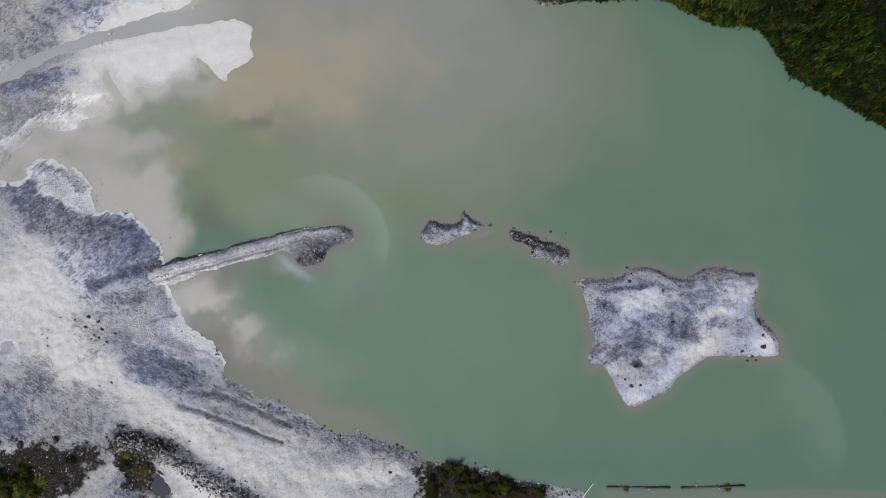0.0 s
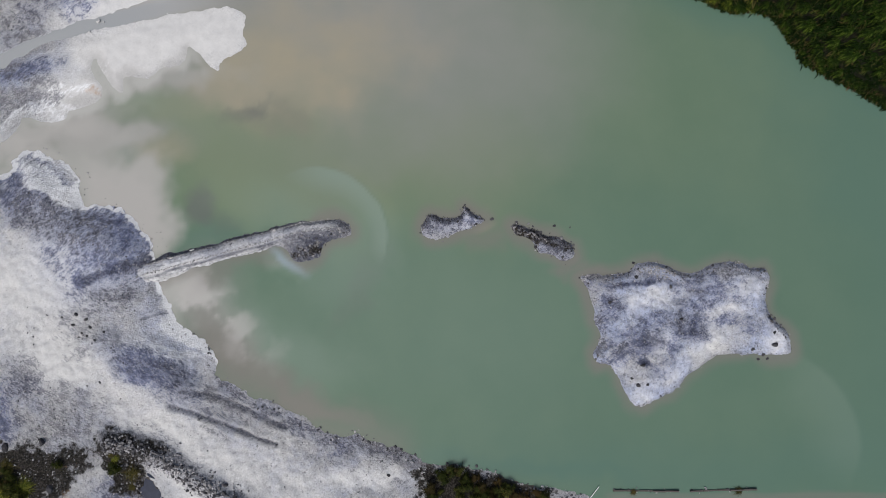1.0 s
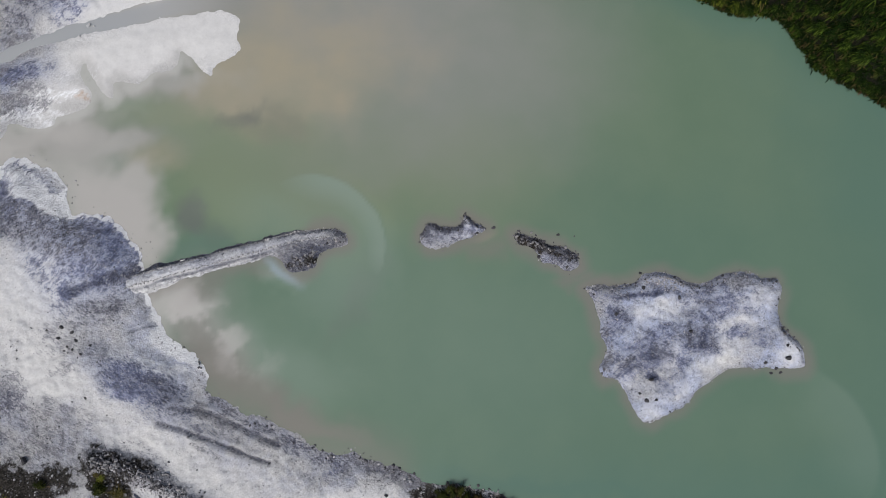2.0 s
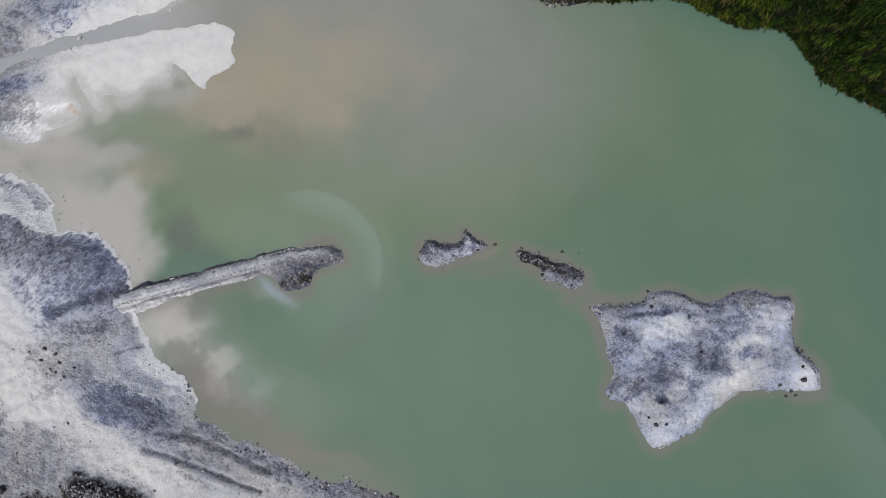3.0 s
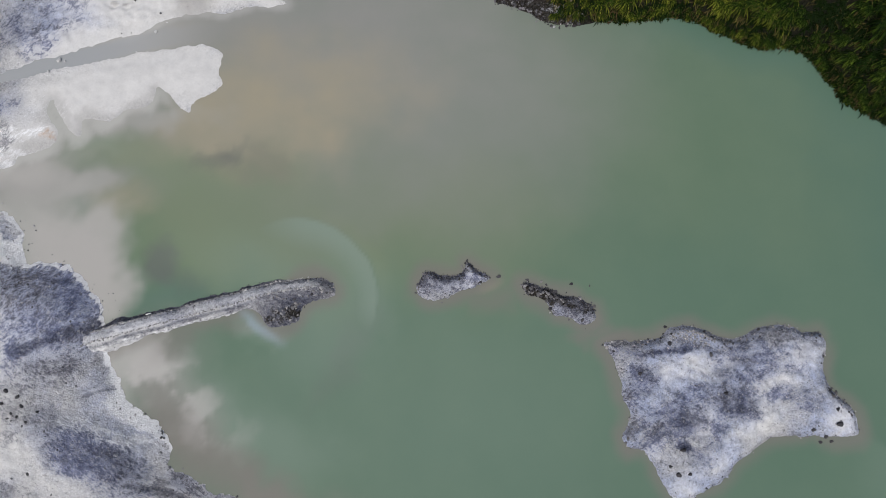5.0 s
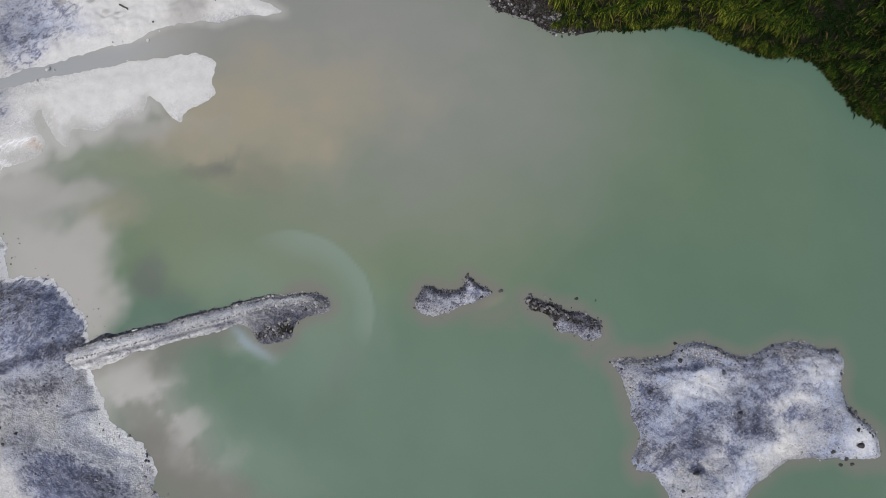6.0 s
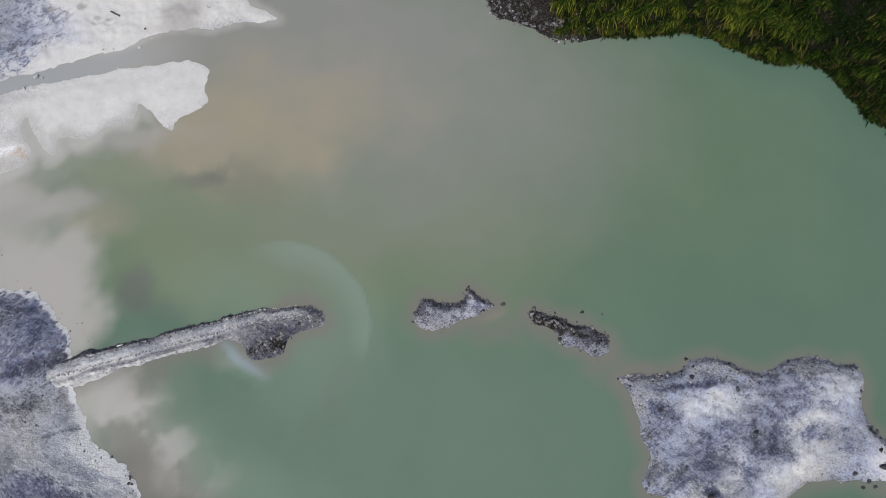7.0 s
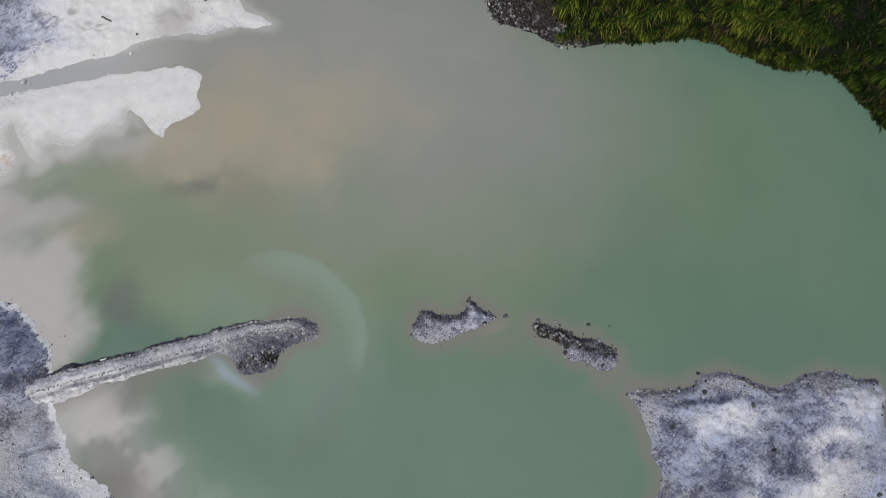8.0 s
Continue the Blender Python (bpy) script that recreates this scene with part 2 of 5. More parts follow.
col = colour_mix(t, sums(t, broken(t, mask(t, "gravel"), ragged, 1.1, 0.8), 0.75), col, dark_tone)
# near-black tone: dark ground, and the painted shade of north-facing flanks
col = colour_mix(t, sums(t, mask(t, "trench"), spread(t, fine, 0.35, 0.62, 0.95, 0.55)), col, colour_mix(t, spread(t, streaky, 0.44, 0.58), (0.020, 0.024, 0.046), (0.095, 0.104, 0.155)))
col = colour_mix(t, node(t, "Math", {0: broken(t, mask(t, "soil"), mid, 1.3), 1: spread(t, mask(t, "soil"), 0.94, 0.98)}, operation="MAXIMUM").outputs[0], col, colour_mix(t, spread(t, fine, 0.45, 0.65), (0.012, 0.011, 0.010), (0.090, 0.080, 0.070)))
# the east bank's ground goes near-black: shade under the canes, set as colour
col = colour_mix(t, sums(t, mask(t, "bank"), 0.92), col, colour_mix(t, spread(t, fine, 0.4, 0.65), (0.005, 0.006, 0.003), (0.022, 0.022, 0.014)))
col = colour_mix(t, sums(t, broken(t, mask(t, "crust"), rill, 1.0, 0.6), 0.9), col, (0.80, 0.81, 0.825))
col = colour_mix(t, sums(t, broken(t, mask(t, "rust"), mid, 0.8), 0.6), col, (0.42, 0.26, 0.15))
col = colour_mix(t, sums(t, mask(t, "wet"), 0.9), col, colour_mix(t, 0.6, col, (0.20, 0.19, 0.18)))
speckle = spread(t, sums(t, sums(t, fine, 0.55), sums(t, grit, 0.45), "ADD"), 0.39, 0.59, 1.45, 0.66)
col = colour_mix(t, open_ground, col, speckle, "MULTIPLY")
col = colour_mix(t, sums(t, spread(t, cell, 0.90, 0.96, 0, 0.3), open_ground), col, (0.66, 0.66, 0.66))
col = colour_mix(t, sums(t, spread(t, cell, 0.09, 0.03, 0, 0.45), open_ground), col, (0.07, 0.07, 0.08))
t.links.new(col, bsdf.inputs["Base Color"])
bsdf.inputs["Roughness"].default_value = 0.95
bsdf.inputs["Specular IOR Level"].default_value = 0.12
relief(t, bsdf, sums(t, sums(t, sums(t, sums(t, fine, 0.9), rill, "ADD"), mid, "ADD"), sums(t, bare, 0.03, "ADD")), spread(t, bare, 0.1, 1.0, 0.25, 0.85), 0.40)

# turbid lake water with drifting sediment
lake, t, bsdf = material("turbid_water")
drift = noise_of(t, 0.10, 5, 0.55)
col = colour_mix(t, spread(t, drift, 0.35, 0.65), (0.094, 0.152, 0.106), (0.105, 0.162, 0.113))
for name, tint in (("teal", (0.080, 0.145, 0.113)), ("olive", (0.160, 0.196, 0.106)), ("silt", (0.224, 0.226, 0.208)),
                   ("ochre", (0.285, 0.258, 0.188)), ("pale", (0.352, 0.342, 0.320)), ("murk", (0.112, 0.122, 0.112)),
                   ("milk", (0.195, 0.252, 0.208)), ("shoal", (0.172, 0.160, 0.145)), ("algae", (0.160, 0.203, 0.130)), ("film", (0.475, 0.470, 0.450)), ("brook", (0.285, 0.300, 0.315)), ("sheen", (0.250, 0.310, 0.345))):
    col = colour_mix(t, mask(t, name), col, tint)
t.links.new(col, bsdf.inputs["Base Color"])
bsdf.inputs["Roughness"].default_value = 0.12
bsdf.inputs["IOR"].default_value = 1.33
relief(t, bsdf, noise_of(t, 2.5, 3, 0.5), 0.02, 0.05)


def stone_material(name, lo, hi, per_object):
    m, t, bsdf = material(name)
    pick = node(t, "ObjectInfo").outputs["Random"] if per_object else node(t, "NewGeometry").outputs["Random Per Island"]
    base = colour_mix(t, node(t, "Math", {0: pick, 1: 2.2}, operation="POWER").outputs[0], lo, hi)
    base = colour_mix(t, spread(t, noise_of(t, 6.0, 5, 0.7), 0.35, 0.7, 0, 0.6), base, (0.09, 0.085, 0.085))
    t.links.new(base, bsdf.inputs["Base Color"])
    bsdf.inputs["Roughness"].default_value = 0.85
    bsdf.inputs["Specular IOR Level"].default_value = 0.2
    relief(t, bsdf, noise_of(t, 14.0, 4, 0.7), 0.5, 0.04)
    return m


rock_dark = stone_material("dark_rock", (0.020, 0.020, 0.027), (0.42, 0.41, 0.41), True)
rubble = stone_material("rubble", (0.035, 0.035, 0.045), (0.62, 0.61, 0.63), False)
ash_pebble = stone_material("ash_pebbles", (0.24, 0.245, 0.28), (0.70, 0.70, 0.70), False)
pebble = stone_material("pebbles", (0.05, 0.052, 0.065), (0.72, 0.72, 0.73), False)


pebble_pale = stone_material("pale_cobbles", (0.30, 0.29, 0.29), (0.78, 0.76, 0.74), False)


def leaf_material(name, dark, light, tip):
    m, t, bsdf = material(name)
    pick = node(t, "NewGeometry").outputs["Random Per Island"]
    whole = node(t, "ObjectInfo").outputs["Random"]
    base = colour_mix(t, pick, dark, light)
    # blade foot dark, tip bright: shaded inside and lit ends painted along the leaf
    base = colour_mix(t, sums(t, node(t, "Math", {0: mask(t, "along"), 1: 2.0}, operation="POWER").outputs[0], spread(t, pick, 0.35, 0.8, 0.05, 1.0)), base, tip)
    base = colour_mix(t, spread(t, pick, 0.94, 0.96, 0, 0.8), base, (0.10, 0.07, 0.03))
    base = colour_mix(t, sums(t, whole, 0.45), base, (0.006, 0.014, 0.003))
    t.links.new(base, bsdf.inputs["Base Color"])
    bsdf.inputs["Roughness"].default_value = 0.6
    bsdf.inputs["Specular IOR Level"].default_value = 0.04
    return m


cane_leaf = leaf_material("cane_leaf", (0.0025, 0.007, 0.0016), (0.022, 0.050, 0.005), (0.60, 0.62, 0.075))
# darker copy of the cane leaf, for canes that stand in shade
shade_cane_leaf = leaf_material("shaded_cane_leaf", (0.0012, 0.004, 0.0012), (0.010, 0.028, 0.003), (0.24, 0.34, 0.042))
dry_leaf = leaf_material("dry_grass", (0.035, 0.035, 0.012), (0.09, 0.075, 0.025), (0.17, 0.13, 0.05))


# ---- building ----
def part(name, mesh, mat, parent=None, label=""):
    ob = new(name, mesh)
    if mat and not mesh.materials:
        mesh.materials.append(mat)
    ob.parent = parent
    return tagged(ob, label)


def sheet(name, xs, ys, z, masks, keep=None):
    """A height field over the lines xs and ys as one mesh, with its masks as point attributes."""
    nx, ny = len(xs), len(ys)
    X, Y = np.meshgrid(xs, ys, indexing="ij")
    co = np.stack([X, Y, z], 2).reshape(-1, 3)
    i, j = np.meshgrid(np.arange(nx - 1), np.arange(ny - 1), indexing="ij")
    q = (i * ny + j).ravel()
    quads = np.stack([q, q + ny, q + ny + 1, q + 1], 1)
    if keep is not None:
        k = keep.ravel()
        quads = quads[k[quads].any(1)]
        used = np.unique(quads)
        remap = np.zeros(len(co), int)
        remap[used] = np.arange(len(used))
        quads, co = remap[quads], co[used]
        masks = {n: v.ravel()[used] for n, v in masks.items()}
    mesh = mesh_of(name, co, quads)
    for n, v in masks.items():
        mesh.attributes.new(n, "FLOAT", "POINT").data.foreach_set("value", np.clip(v, 0, 1).astype(np.float32).ravel())
    mesh.polygons.foreach_set("use_smooth", np.ones(len(quads), bool))
    return mesh


def mesh_of(name, co, faces):
    """A mesh from arrays of places and of faces that all have the same number of corners."""
    mesh = bpy.data.meshes.new(name)
    n, k = faces.shape
    mesh.vertices.add(len(co))
    mesh.vertices.foreach_set("co", np.ascontiguousarray(co, np.float32).ravel())
    mesh.loops.add(n * k)
    mesh.loops.foreach_set("vertex_index", np.ascontiguousarray(faces, np.int32).ravel())
    mesh.polygons.add(n)
    mesh.polygons.foreach_set("loop_start", np.arange(0, n * k, k, dtype=np.int32))
    mesh.update(calc_edges=True)
    return mesh


def steps(lo, hi, step, far):
    """Even lines from lo to hi, widening beyond to the distance far."""
    mid = list(np.arange(lo, hi + step / 2, step))
    d, left, right = step, [], []
    while not right or right[-1] < far:
        d *= 1.35
        right.append((right[-1] if right else mid[-1]) + d)
        left.append((left[-1] if left else mid[0]) - d)
    return np.array(left[::-1] + mid + right)


# ---- the ground: one sheet from the lake bed to the horizon ----
SLATE_SOUTH = [(-11.6, -22.4, 0.9, 2.3, -45, 0.5), (-22.3, -17.2, 4.7, 1.3, -28, 0.25), (-14.9, -21.0, 3.3, 0.9, -25, 0.4), (-6.3, -23.7, 2.7, 0.9, -15, 0.5), (-26.9, -18.4, 3.3, 0.9, -25, 0.15)]
SLATE = [(-37.2, 0.9, 5.0, 4.0, -30, 0.65), (-42.4, -0.8, 3.3, 2.7, 0, 0.3), (-45.8, 4.9, 4.7, 3.3, -30, 0.55), (-33.3, -13.8, 4.0, 1.7, -22, 1), (-35.6, -11.9, 2.0, 0.9, -15, 0.4), (-48.7, 20.5, 4.4, 1.1, 12, 0.9), (-41.0, 28.0, 3.0, 1.6, 40, 0.5), (-50.8, -19.7, 2.3, 3.3, 60, 0.9), (-48.2, -16.4, 3.3, 1.7, 10, 0.5), (-38.7, -4.5, 4.0, 2.7, 0, 0.2), (-46.5, 9.3, 2.0, 1.2, -30, 0.4), (-30.3, -16.4, 3.3, 1.7, -20, 0.25), (-36.1, -27.0, 2.7, 2.0, 30, 0.6), (-45.4, 28.2, 4.0, 1.3, 40, 0.4)]
GRAVEL = [(-14.9, -21.1, 2.7, 0.8, -25, 0.3), (-10.6, -22.7, 0.9, 2.4, -45, 0.5), (-4.0, -24.9, 2.7, 0.9, -20, 0.75), (-34.0, -2.1, 3.3, 0.6, 15, 0.9), (-45.1, 3.9, 4.0, 2.3, -25, 0.45), (-40.4, 1.9, 2.7, 2.3, -30, 0.3), (-48.9, 17.4, 4.7, 2.7, 10, 0.3), (-50.6, 14.3, 3.0, 1.7, 0, 0.3), (-51.4, 27.2, 3.0, 3.0, 0, 0.3), (-48.0, 25.8, 4.0, 1.2, 38, 0.4), (-40.6, -9.8, 3.3, 3.0, -40, 0.25), (-46.9, -15.1, 3.3, 2.0, -30, 0.36), (-22.9, -18.4, 4.0, 1.1, -30, 0.3), (-42.2, -21.0, 5.3, 4.0, 30, 0.3), (-6.3, -23.7, 2.7, 1.1, -20, 0.7), (-34.2, -23.0, 4.0, 2.7, -30, 0.4), (-35.7, -5.1, 4.0, 1.3, 20, 0.2)]
GRAVEL += [(-12.3, -24.7, 3.3, 0.5, -20, 0.35), (-9.0, -22.1, 2.7, 0.5, -20, 0.4), (-18.9, -19.4, 3.3, 0.7, -28, 0.2), (-24.3, -16.4, 2.7, 0.5, -30, 0.35), (-25.6, -21.1, 2.0, 0.4, -25, 0.3)]
SLATE += [(-47.7, 6.3, 5.4, 2.0, -10, 0.6)]
GRAVEL += [(-43.8, 2.6, 4.1, 1.8, -25, 0.45), (-49.9, 17.3, 4.3, 2.1, 10, 0.35), (-50.6, 14.9, 1.7, 1.7, 0, 0.3), (-49.4, 24.2, 3.4, 0.8, 15, 0.5), (-46.3, -14.4, 1.5, 2.1, 40, 0.75), (-37.4, -5.4, 1.3, 0.9, 0, 0.5), (-42.8, -18.6, 5.3, 2.7, 35, 0.2), (-25.2, -17.7, 2.1, 0.6, -25, 0.8), (-18.6, -20.3, 1.4, 0.5, 0, 0.8), (-6.2, -23.9, 2.2, 0.9, 0, 0.7), (-3.0, -25.5, 1.4, 0.8, 0, 0.7), (-5.4, -27.0, 0.8, 0.4, 0, 0.8)]
ROOT_BAND = [(-41.0, -4.2), (-37.5, -2.9), (-34.5, -1.9), (-32.0, -1.1)]
CRACK = [(-34.2, -8.4), (-32.6, -7.9), (-30.8, -7.6)]
ROOT_TRACK = [(-38.2, -4.2), (-34.9, -3.1), (-32.4, -2.5), (-29.4, -1.6)]
DARK_SOIL = [(-34.3, -22.5, 4.0, 0.9, -22, 0.8), (-35.3, -26.2, 3.8, 1.0, -45, 0.75), (-46.5, -25.9, 5.0, 2.4, -5, 0.9), (-51.2, -22.6, 2.0, 1.8, 0, 0.4), (-44.6, -23.5, 4.0, 1.1, -15, 0.45), (-48.3, -26.8, 4.8, 2.8, 10, 0.9), (-42.8, -24.4, 3.6, 1.8, 30, 0.6), (-45.8, -22.0, 2.0, 0.9, 40, 0.3), (-36.2, -23.7, 2.3, 3.0, 60, 0.9), (-34.8, -27.6, 2.7, 1.7, 0, 0.7), (5.0, -28.0, 8.0, 2.7, -12, 1), (-1.0, -28.4, 2.0, 2.0, 0, 0.8), (26.2, -28.8, 8.0, 0.9, 0, 0.8)]
SAND = [(-38.2, 19.0, 2.7, 2.3, 0, 1), (-32.5, 23.4, 11.4, 3.0, 10, 1), (-42.6, 17.0, 3.7, 2.7, 10, 0.8), (-35.3, 28.5, 8.8, 1.8, 20, 0.9), (-25.8, 24.4, 4.0, 3.4, 0, 1), (-43.6, -13.1, 3.1, 3.3, 0, 0.55), (-48.3, -7.8, 8.0, 5.3, 0, 0.45), (-46.4, -3.1, 8.0, 3.7, 0, 0.5), (-20.9, -25.7, 14.6, 2.4, -27, 0.35), (-42.2, -13.1, 3.7, 2.2, -20, 0.45), (-29.7, -22.2, 7.9, 1.3, -25, 0.35), (-27.1, -27.4, 3.6, 1.3, -25, 0.5), (-9.5, -26.5, 4.9, 1.1, -5, 0.5), (-30.2, -27.6, 6.0, 1.7, -30, 0.5), (-35.6, -17.1, 8.0, 2.7, -30, 0.3), (-30.3, -4.1, 2.7, 1.3, 0, 0.5)]
SAND_NORTH = [(-25.3, 32.5, 5.0, 2.2, 8, 1), (-32.1, 33.7, 8.3, 3.3, 10, 1), (-19.8, 32.9, 3.9, 1.4, 0, 0.9), (-38.0, 28.4, 4.4, 1.2, 20, 0.8)]
SLATE_NORTH = [(-39.4, 30.6, 3.0, 2.3, 35, 0.25), (-42.0, 33.1, 2.5, 1.7, 0, 0.3), (-40.8, 27.5, 1.6, 1.1, 30, 0.3)]
FROST = [(-37.2, 0.9, 6.0, 4.7, -30, 0.85), (-32.9, -13.1, 6.0, 2.7, -22, 0.4), (-30.3, -10.5, 4.7, 2.0, -30, 0.5), (-42.4, -2.4, 4.7, 4.0, 0, 0.4), (-48.6, 20.4, 4.7, 2.0, 12, 0.6), (-45.8, 6.3, 5.4, 3.3, -25, 0.5)] + [(-39.5, 31.2, 5.0, 3.9, 30, 0.8)]
STONY_POINT = [(6.4, 34.0, 2.3, 2.8, 0, 1), (7.1, 38.6, 3.4, 4.0, 0, 1), (8.5, 31.8, 2.2, 0.9, -10, 1)]
WET = [(-25.2, 32.7, 2.2, 2.5, -20, 0.95), (-26.2, 30.5, 3.3, 0.4, 8, 0.2), (-28.5, 31.4, 2.2, 0.4, 20, 0.25)]
CRUST = [(-41.9, 5.1, 1.0, 1.6, 0, 1), (-45.1, 6.9, 3.0, 1.1, -15, 0.8), (-25.7, -13.3, 0.6, 1.3, 15, 1), (-31.1, -6.9, 1.0, 0.6, 0, 0.7), (-43.2, 18.2, 2.3, 0.8, 0, 0.5), (-26.6, -11.7, 3.6, 1.3, -28, 0.95), (-25.6, -10.5, 1.6, 0.9, 0, 0.8), (-29.3, -9.5, 2.0, 0.9, -20, 0.6), (-45.5, 7.6, 3.7, 1.5, -35, 0.7), (-42.4, 5.2, 1.5, 1.7, -60, 0.8), (-49.9, 13.3, 3.4, 1.3, 30, 0.8), (-45.2, 15.3, 3.4, 1.3, 0, 0.6), (-28.3, -10.5, 4.0, 1.3, -30, 0.7), (-40.6, 20.4, 2.7, 1.3, 0, 0.3), (-31.6, -12.1, 5.3, 0.7, -20, 0.5)]
RUST = [(-40.7, 17.5, 0.9, 0.7, -30, 0.5), (-42.1, -24.7, 0.7, 0.5, 0, 0.4), (-42.1, -27.6, 0.8, 0.7, 0, 0.45), (-50.9, -11.2, 1.1, 0.5, 0, 0.25)]
POOLS = [(-50.9, -11.2, 1.1, 0.7, 0, 0.3), (-33.0, -27.6, 1.5, 0.8, -60, 0.6), (-47.2, -19.4, 0.1, 0.1, 0, 0.01)] + [(-38.9, 33.1, 0.6, 0.4, 0, 0.5), (-35.6, 33.3, 0.4, 0.3, 0, 0.25), (-34.1, 31.9, 0.4, 0.2, 0, 0.2), (-33.0, 31.8, 0.3, 0.2, 0, 0.15)]
BERM_LINE = [(-37.4, -21.8), (-34.7, -22.5), (-30.9, -24.2), (-26.9, -26.7), (-22.9, -29), (-17.6, -32.3)]
SPUR_LINE = [(-37.4, -21.8), (-36.8, -23.7), (-34.7, -25.7), (-32.8, -27.8), (-32.1, -30.3)]
FURROW = [(-30.8, -18.1), (-28.2, -18.9), (-24.2, -20.5), (-21.6, -21.6), (-18.9, -22.5)]
FURROW_TWO = [(-29.3, -16.4), (-25.6, -17.1), (-22.3, -18.6), (-17.9, -20.6)]


def land(x, y):
    """Distance inland from the nearest shore, negative over the lake, for all the mainland."""
    d = np.maximum.reduce([inside(x, y, line) for line in (WEST_SHORE, SAND_BAR, NORTH_SHORE, EAST_BANK)])
    return np.maximum(d, outer(x, y))


def ground_height(x, y, d, east, bar):
    rise = 0.12 + 0.9 * (1 - np.exp(-np.maximum(d, 0) / 7.0))
    rise = np.where(bar > 0, 0.05 + 0.25 * (1 - np.exp(-np.maximum(d, 0) / 4.0)), rise)
    knoll = patches(x, y, [(-37.4, 0.9, 5.3, 4.0, -25, 1), (-32.9, -13.8, 5.0, 2.7, -22, 0.8), (-48.6, 20.4, 4.7, 2.0, 12, 0.8), (-48.5, 6.3, 4.0, 3.0, -20, 0.6)], 0.1)
    z = rise + 1.1 * knoll * ramp(d, 0.4, 4.0)
    lumps = 0.24 * rough(x, y, 3.0, 4, 1) + 0.10 * rough(x, y, 0.8, 3, 2)
    lumps = lumps * np.where(bar > 0, 0.25, 1.0) * ramp(d, 0.0, 1.5)
    z = z + lumps + 3.0 * ramp(d, 40, 200) * rough(x, y, 60, 4, 6)
    for line, high, wide in ((BERM_LINE, 0.9, 1.1), (SPUR_LINE, 0.5, 0.9)):
        r, _ = near_line(x, y, line)
        z = z + high * np.exp(-(r / wide) ** 2)
    for line in (FURROW, FURROW_TWO):
        r, _ = near_line(x, y, line)
        z = z - 0.22 * np.exp(-(r / 0.3) ** 2) + 0.12 * np.exp(-((r - 0.55) / 0.3) ** 2)
    for px, py, rx, ry, turn, deep in POOLS:
        z = z - deep * patches(x + 0.3 * rough(x, y, 1.6, 2, 18), y + 0.3 * rough(x, y, 1.6, 2, 19), [(px, py, rx, ry, turn, 1.0)], 0.6)
    root = 1 - ramp(near_line(x, y, ROOT_TRACK)[0], 1.0, 2.6)
    z = z * (1 - root) + np.minimum(z, 0.42) * root
    bank = 0.2 + 8.0 * (1 - np.exp(-np.maximum(east, 0) / 6.0)) + 0.3 * rough(x, y, 2.5, 3, 8) * ramp(east, 0.3, 2)
    z = np.where(east > 0, bank, z)
    bed = -np.minimum(1.8, 0.28 * np.abs(d))
    return np.where(d > 0, np.maximum(z, 0.03) * ramp(d, 0.0, 1.7) + 0.12 * np.clip(d, 0, 0.35), bed)


fine, wide = steps(-56, 20, 0.17, 2600), steps(20.5, 58, 0.5, 2600)
xs = np.concatenate([fine[fine <= 20.01], wide[wide > 20.2]])
ys = steps(-31, 41, 0.17, 2600)
X, Y = np.meshgrid(xs, ys, indexing="ij")
jag = shore_jag(X, Y)
east = inside(X, Y, EAST_BANK) + 0.5 * jag
bar = inside(X, Y, SAND_BAR) + 0.6 * jag
shore_west = inside(X, Y, WEST_SHORE) + jag + 0.45 * patches(X, Y, [(-37.5, 3.5, 7.0, 5.0, -25, 1)], 0.3)
D = np.maximum.reduce([shore_west, bar, inside(X, Y, NORTH_SHORE) + 0.7 * jag, east, outer(X, Y)])
Z = ground_height(X, Y, D, east, bar)
GROUND = (xs, ys, Z)
wx, wy = X + 0.9 * rough(X, Y, 4, 4, 11), Y + 0.9 * rough(X, Y, 4, 4, 12)
streak = 0.35 * rough(X * 0.45 - Y * 0.2, Y * 1.6 + X * 0.5, 1.2, 4, 14)
berm = np.minimum(near_line(X, Y, BERM_LINE)[0], near_line(X, Y, SPUR_LINE)[0] + 0.2)
furrow = np.minimum(near_line(X, Y, FURROW)[0], near_line(X, Y, FURROW_TWO)[0] + 0.1)
far_out = ramp(np.maximum(np.abs(X) - 60, np.abs(Y) - 45), 0, 60)
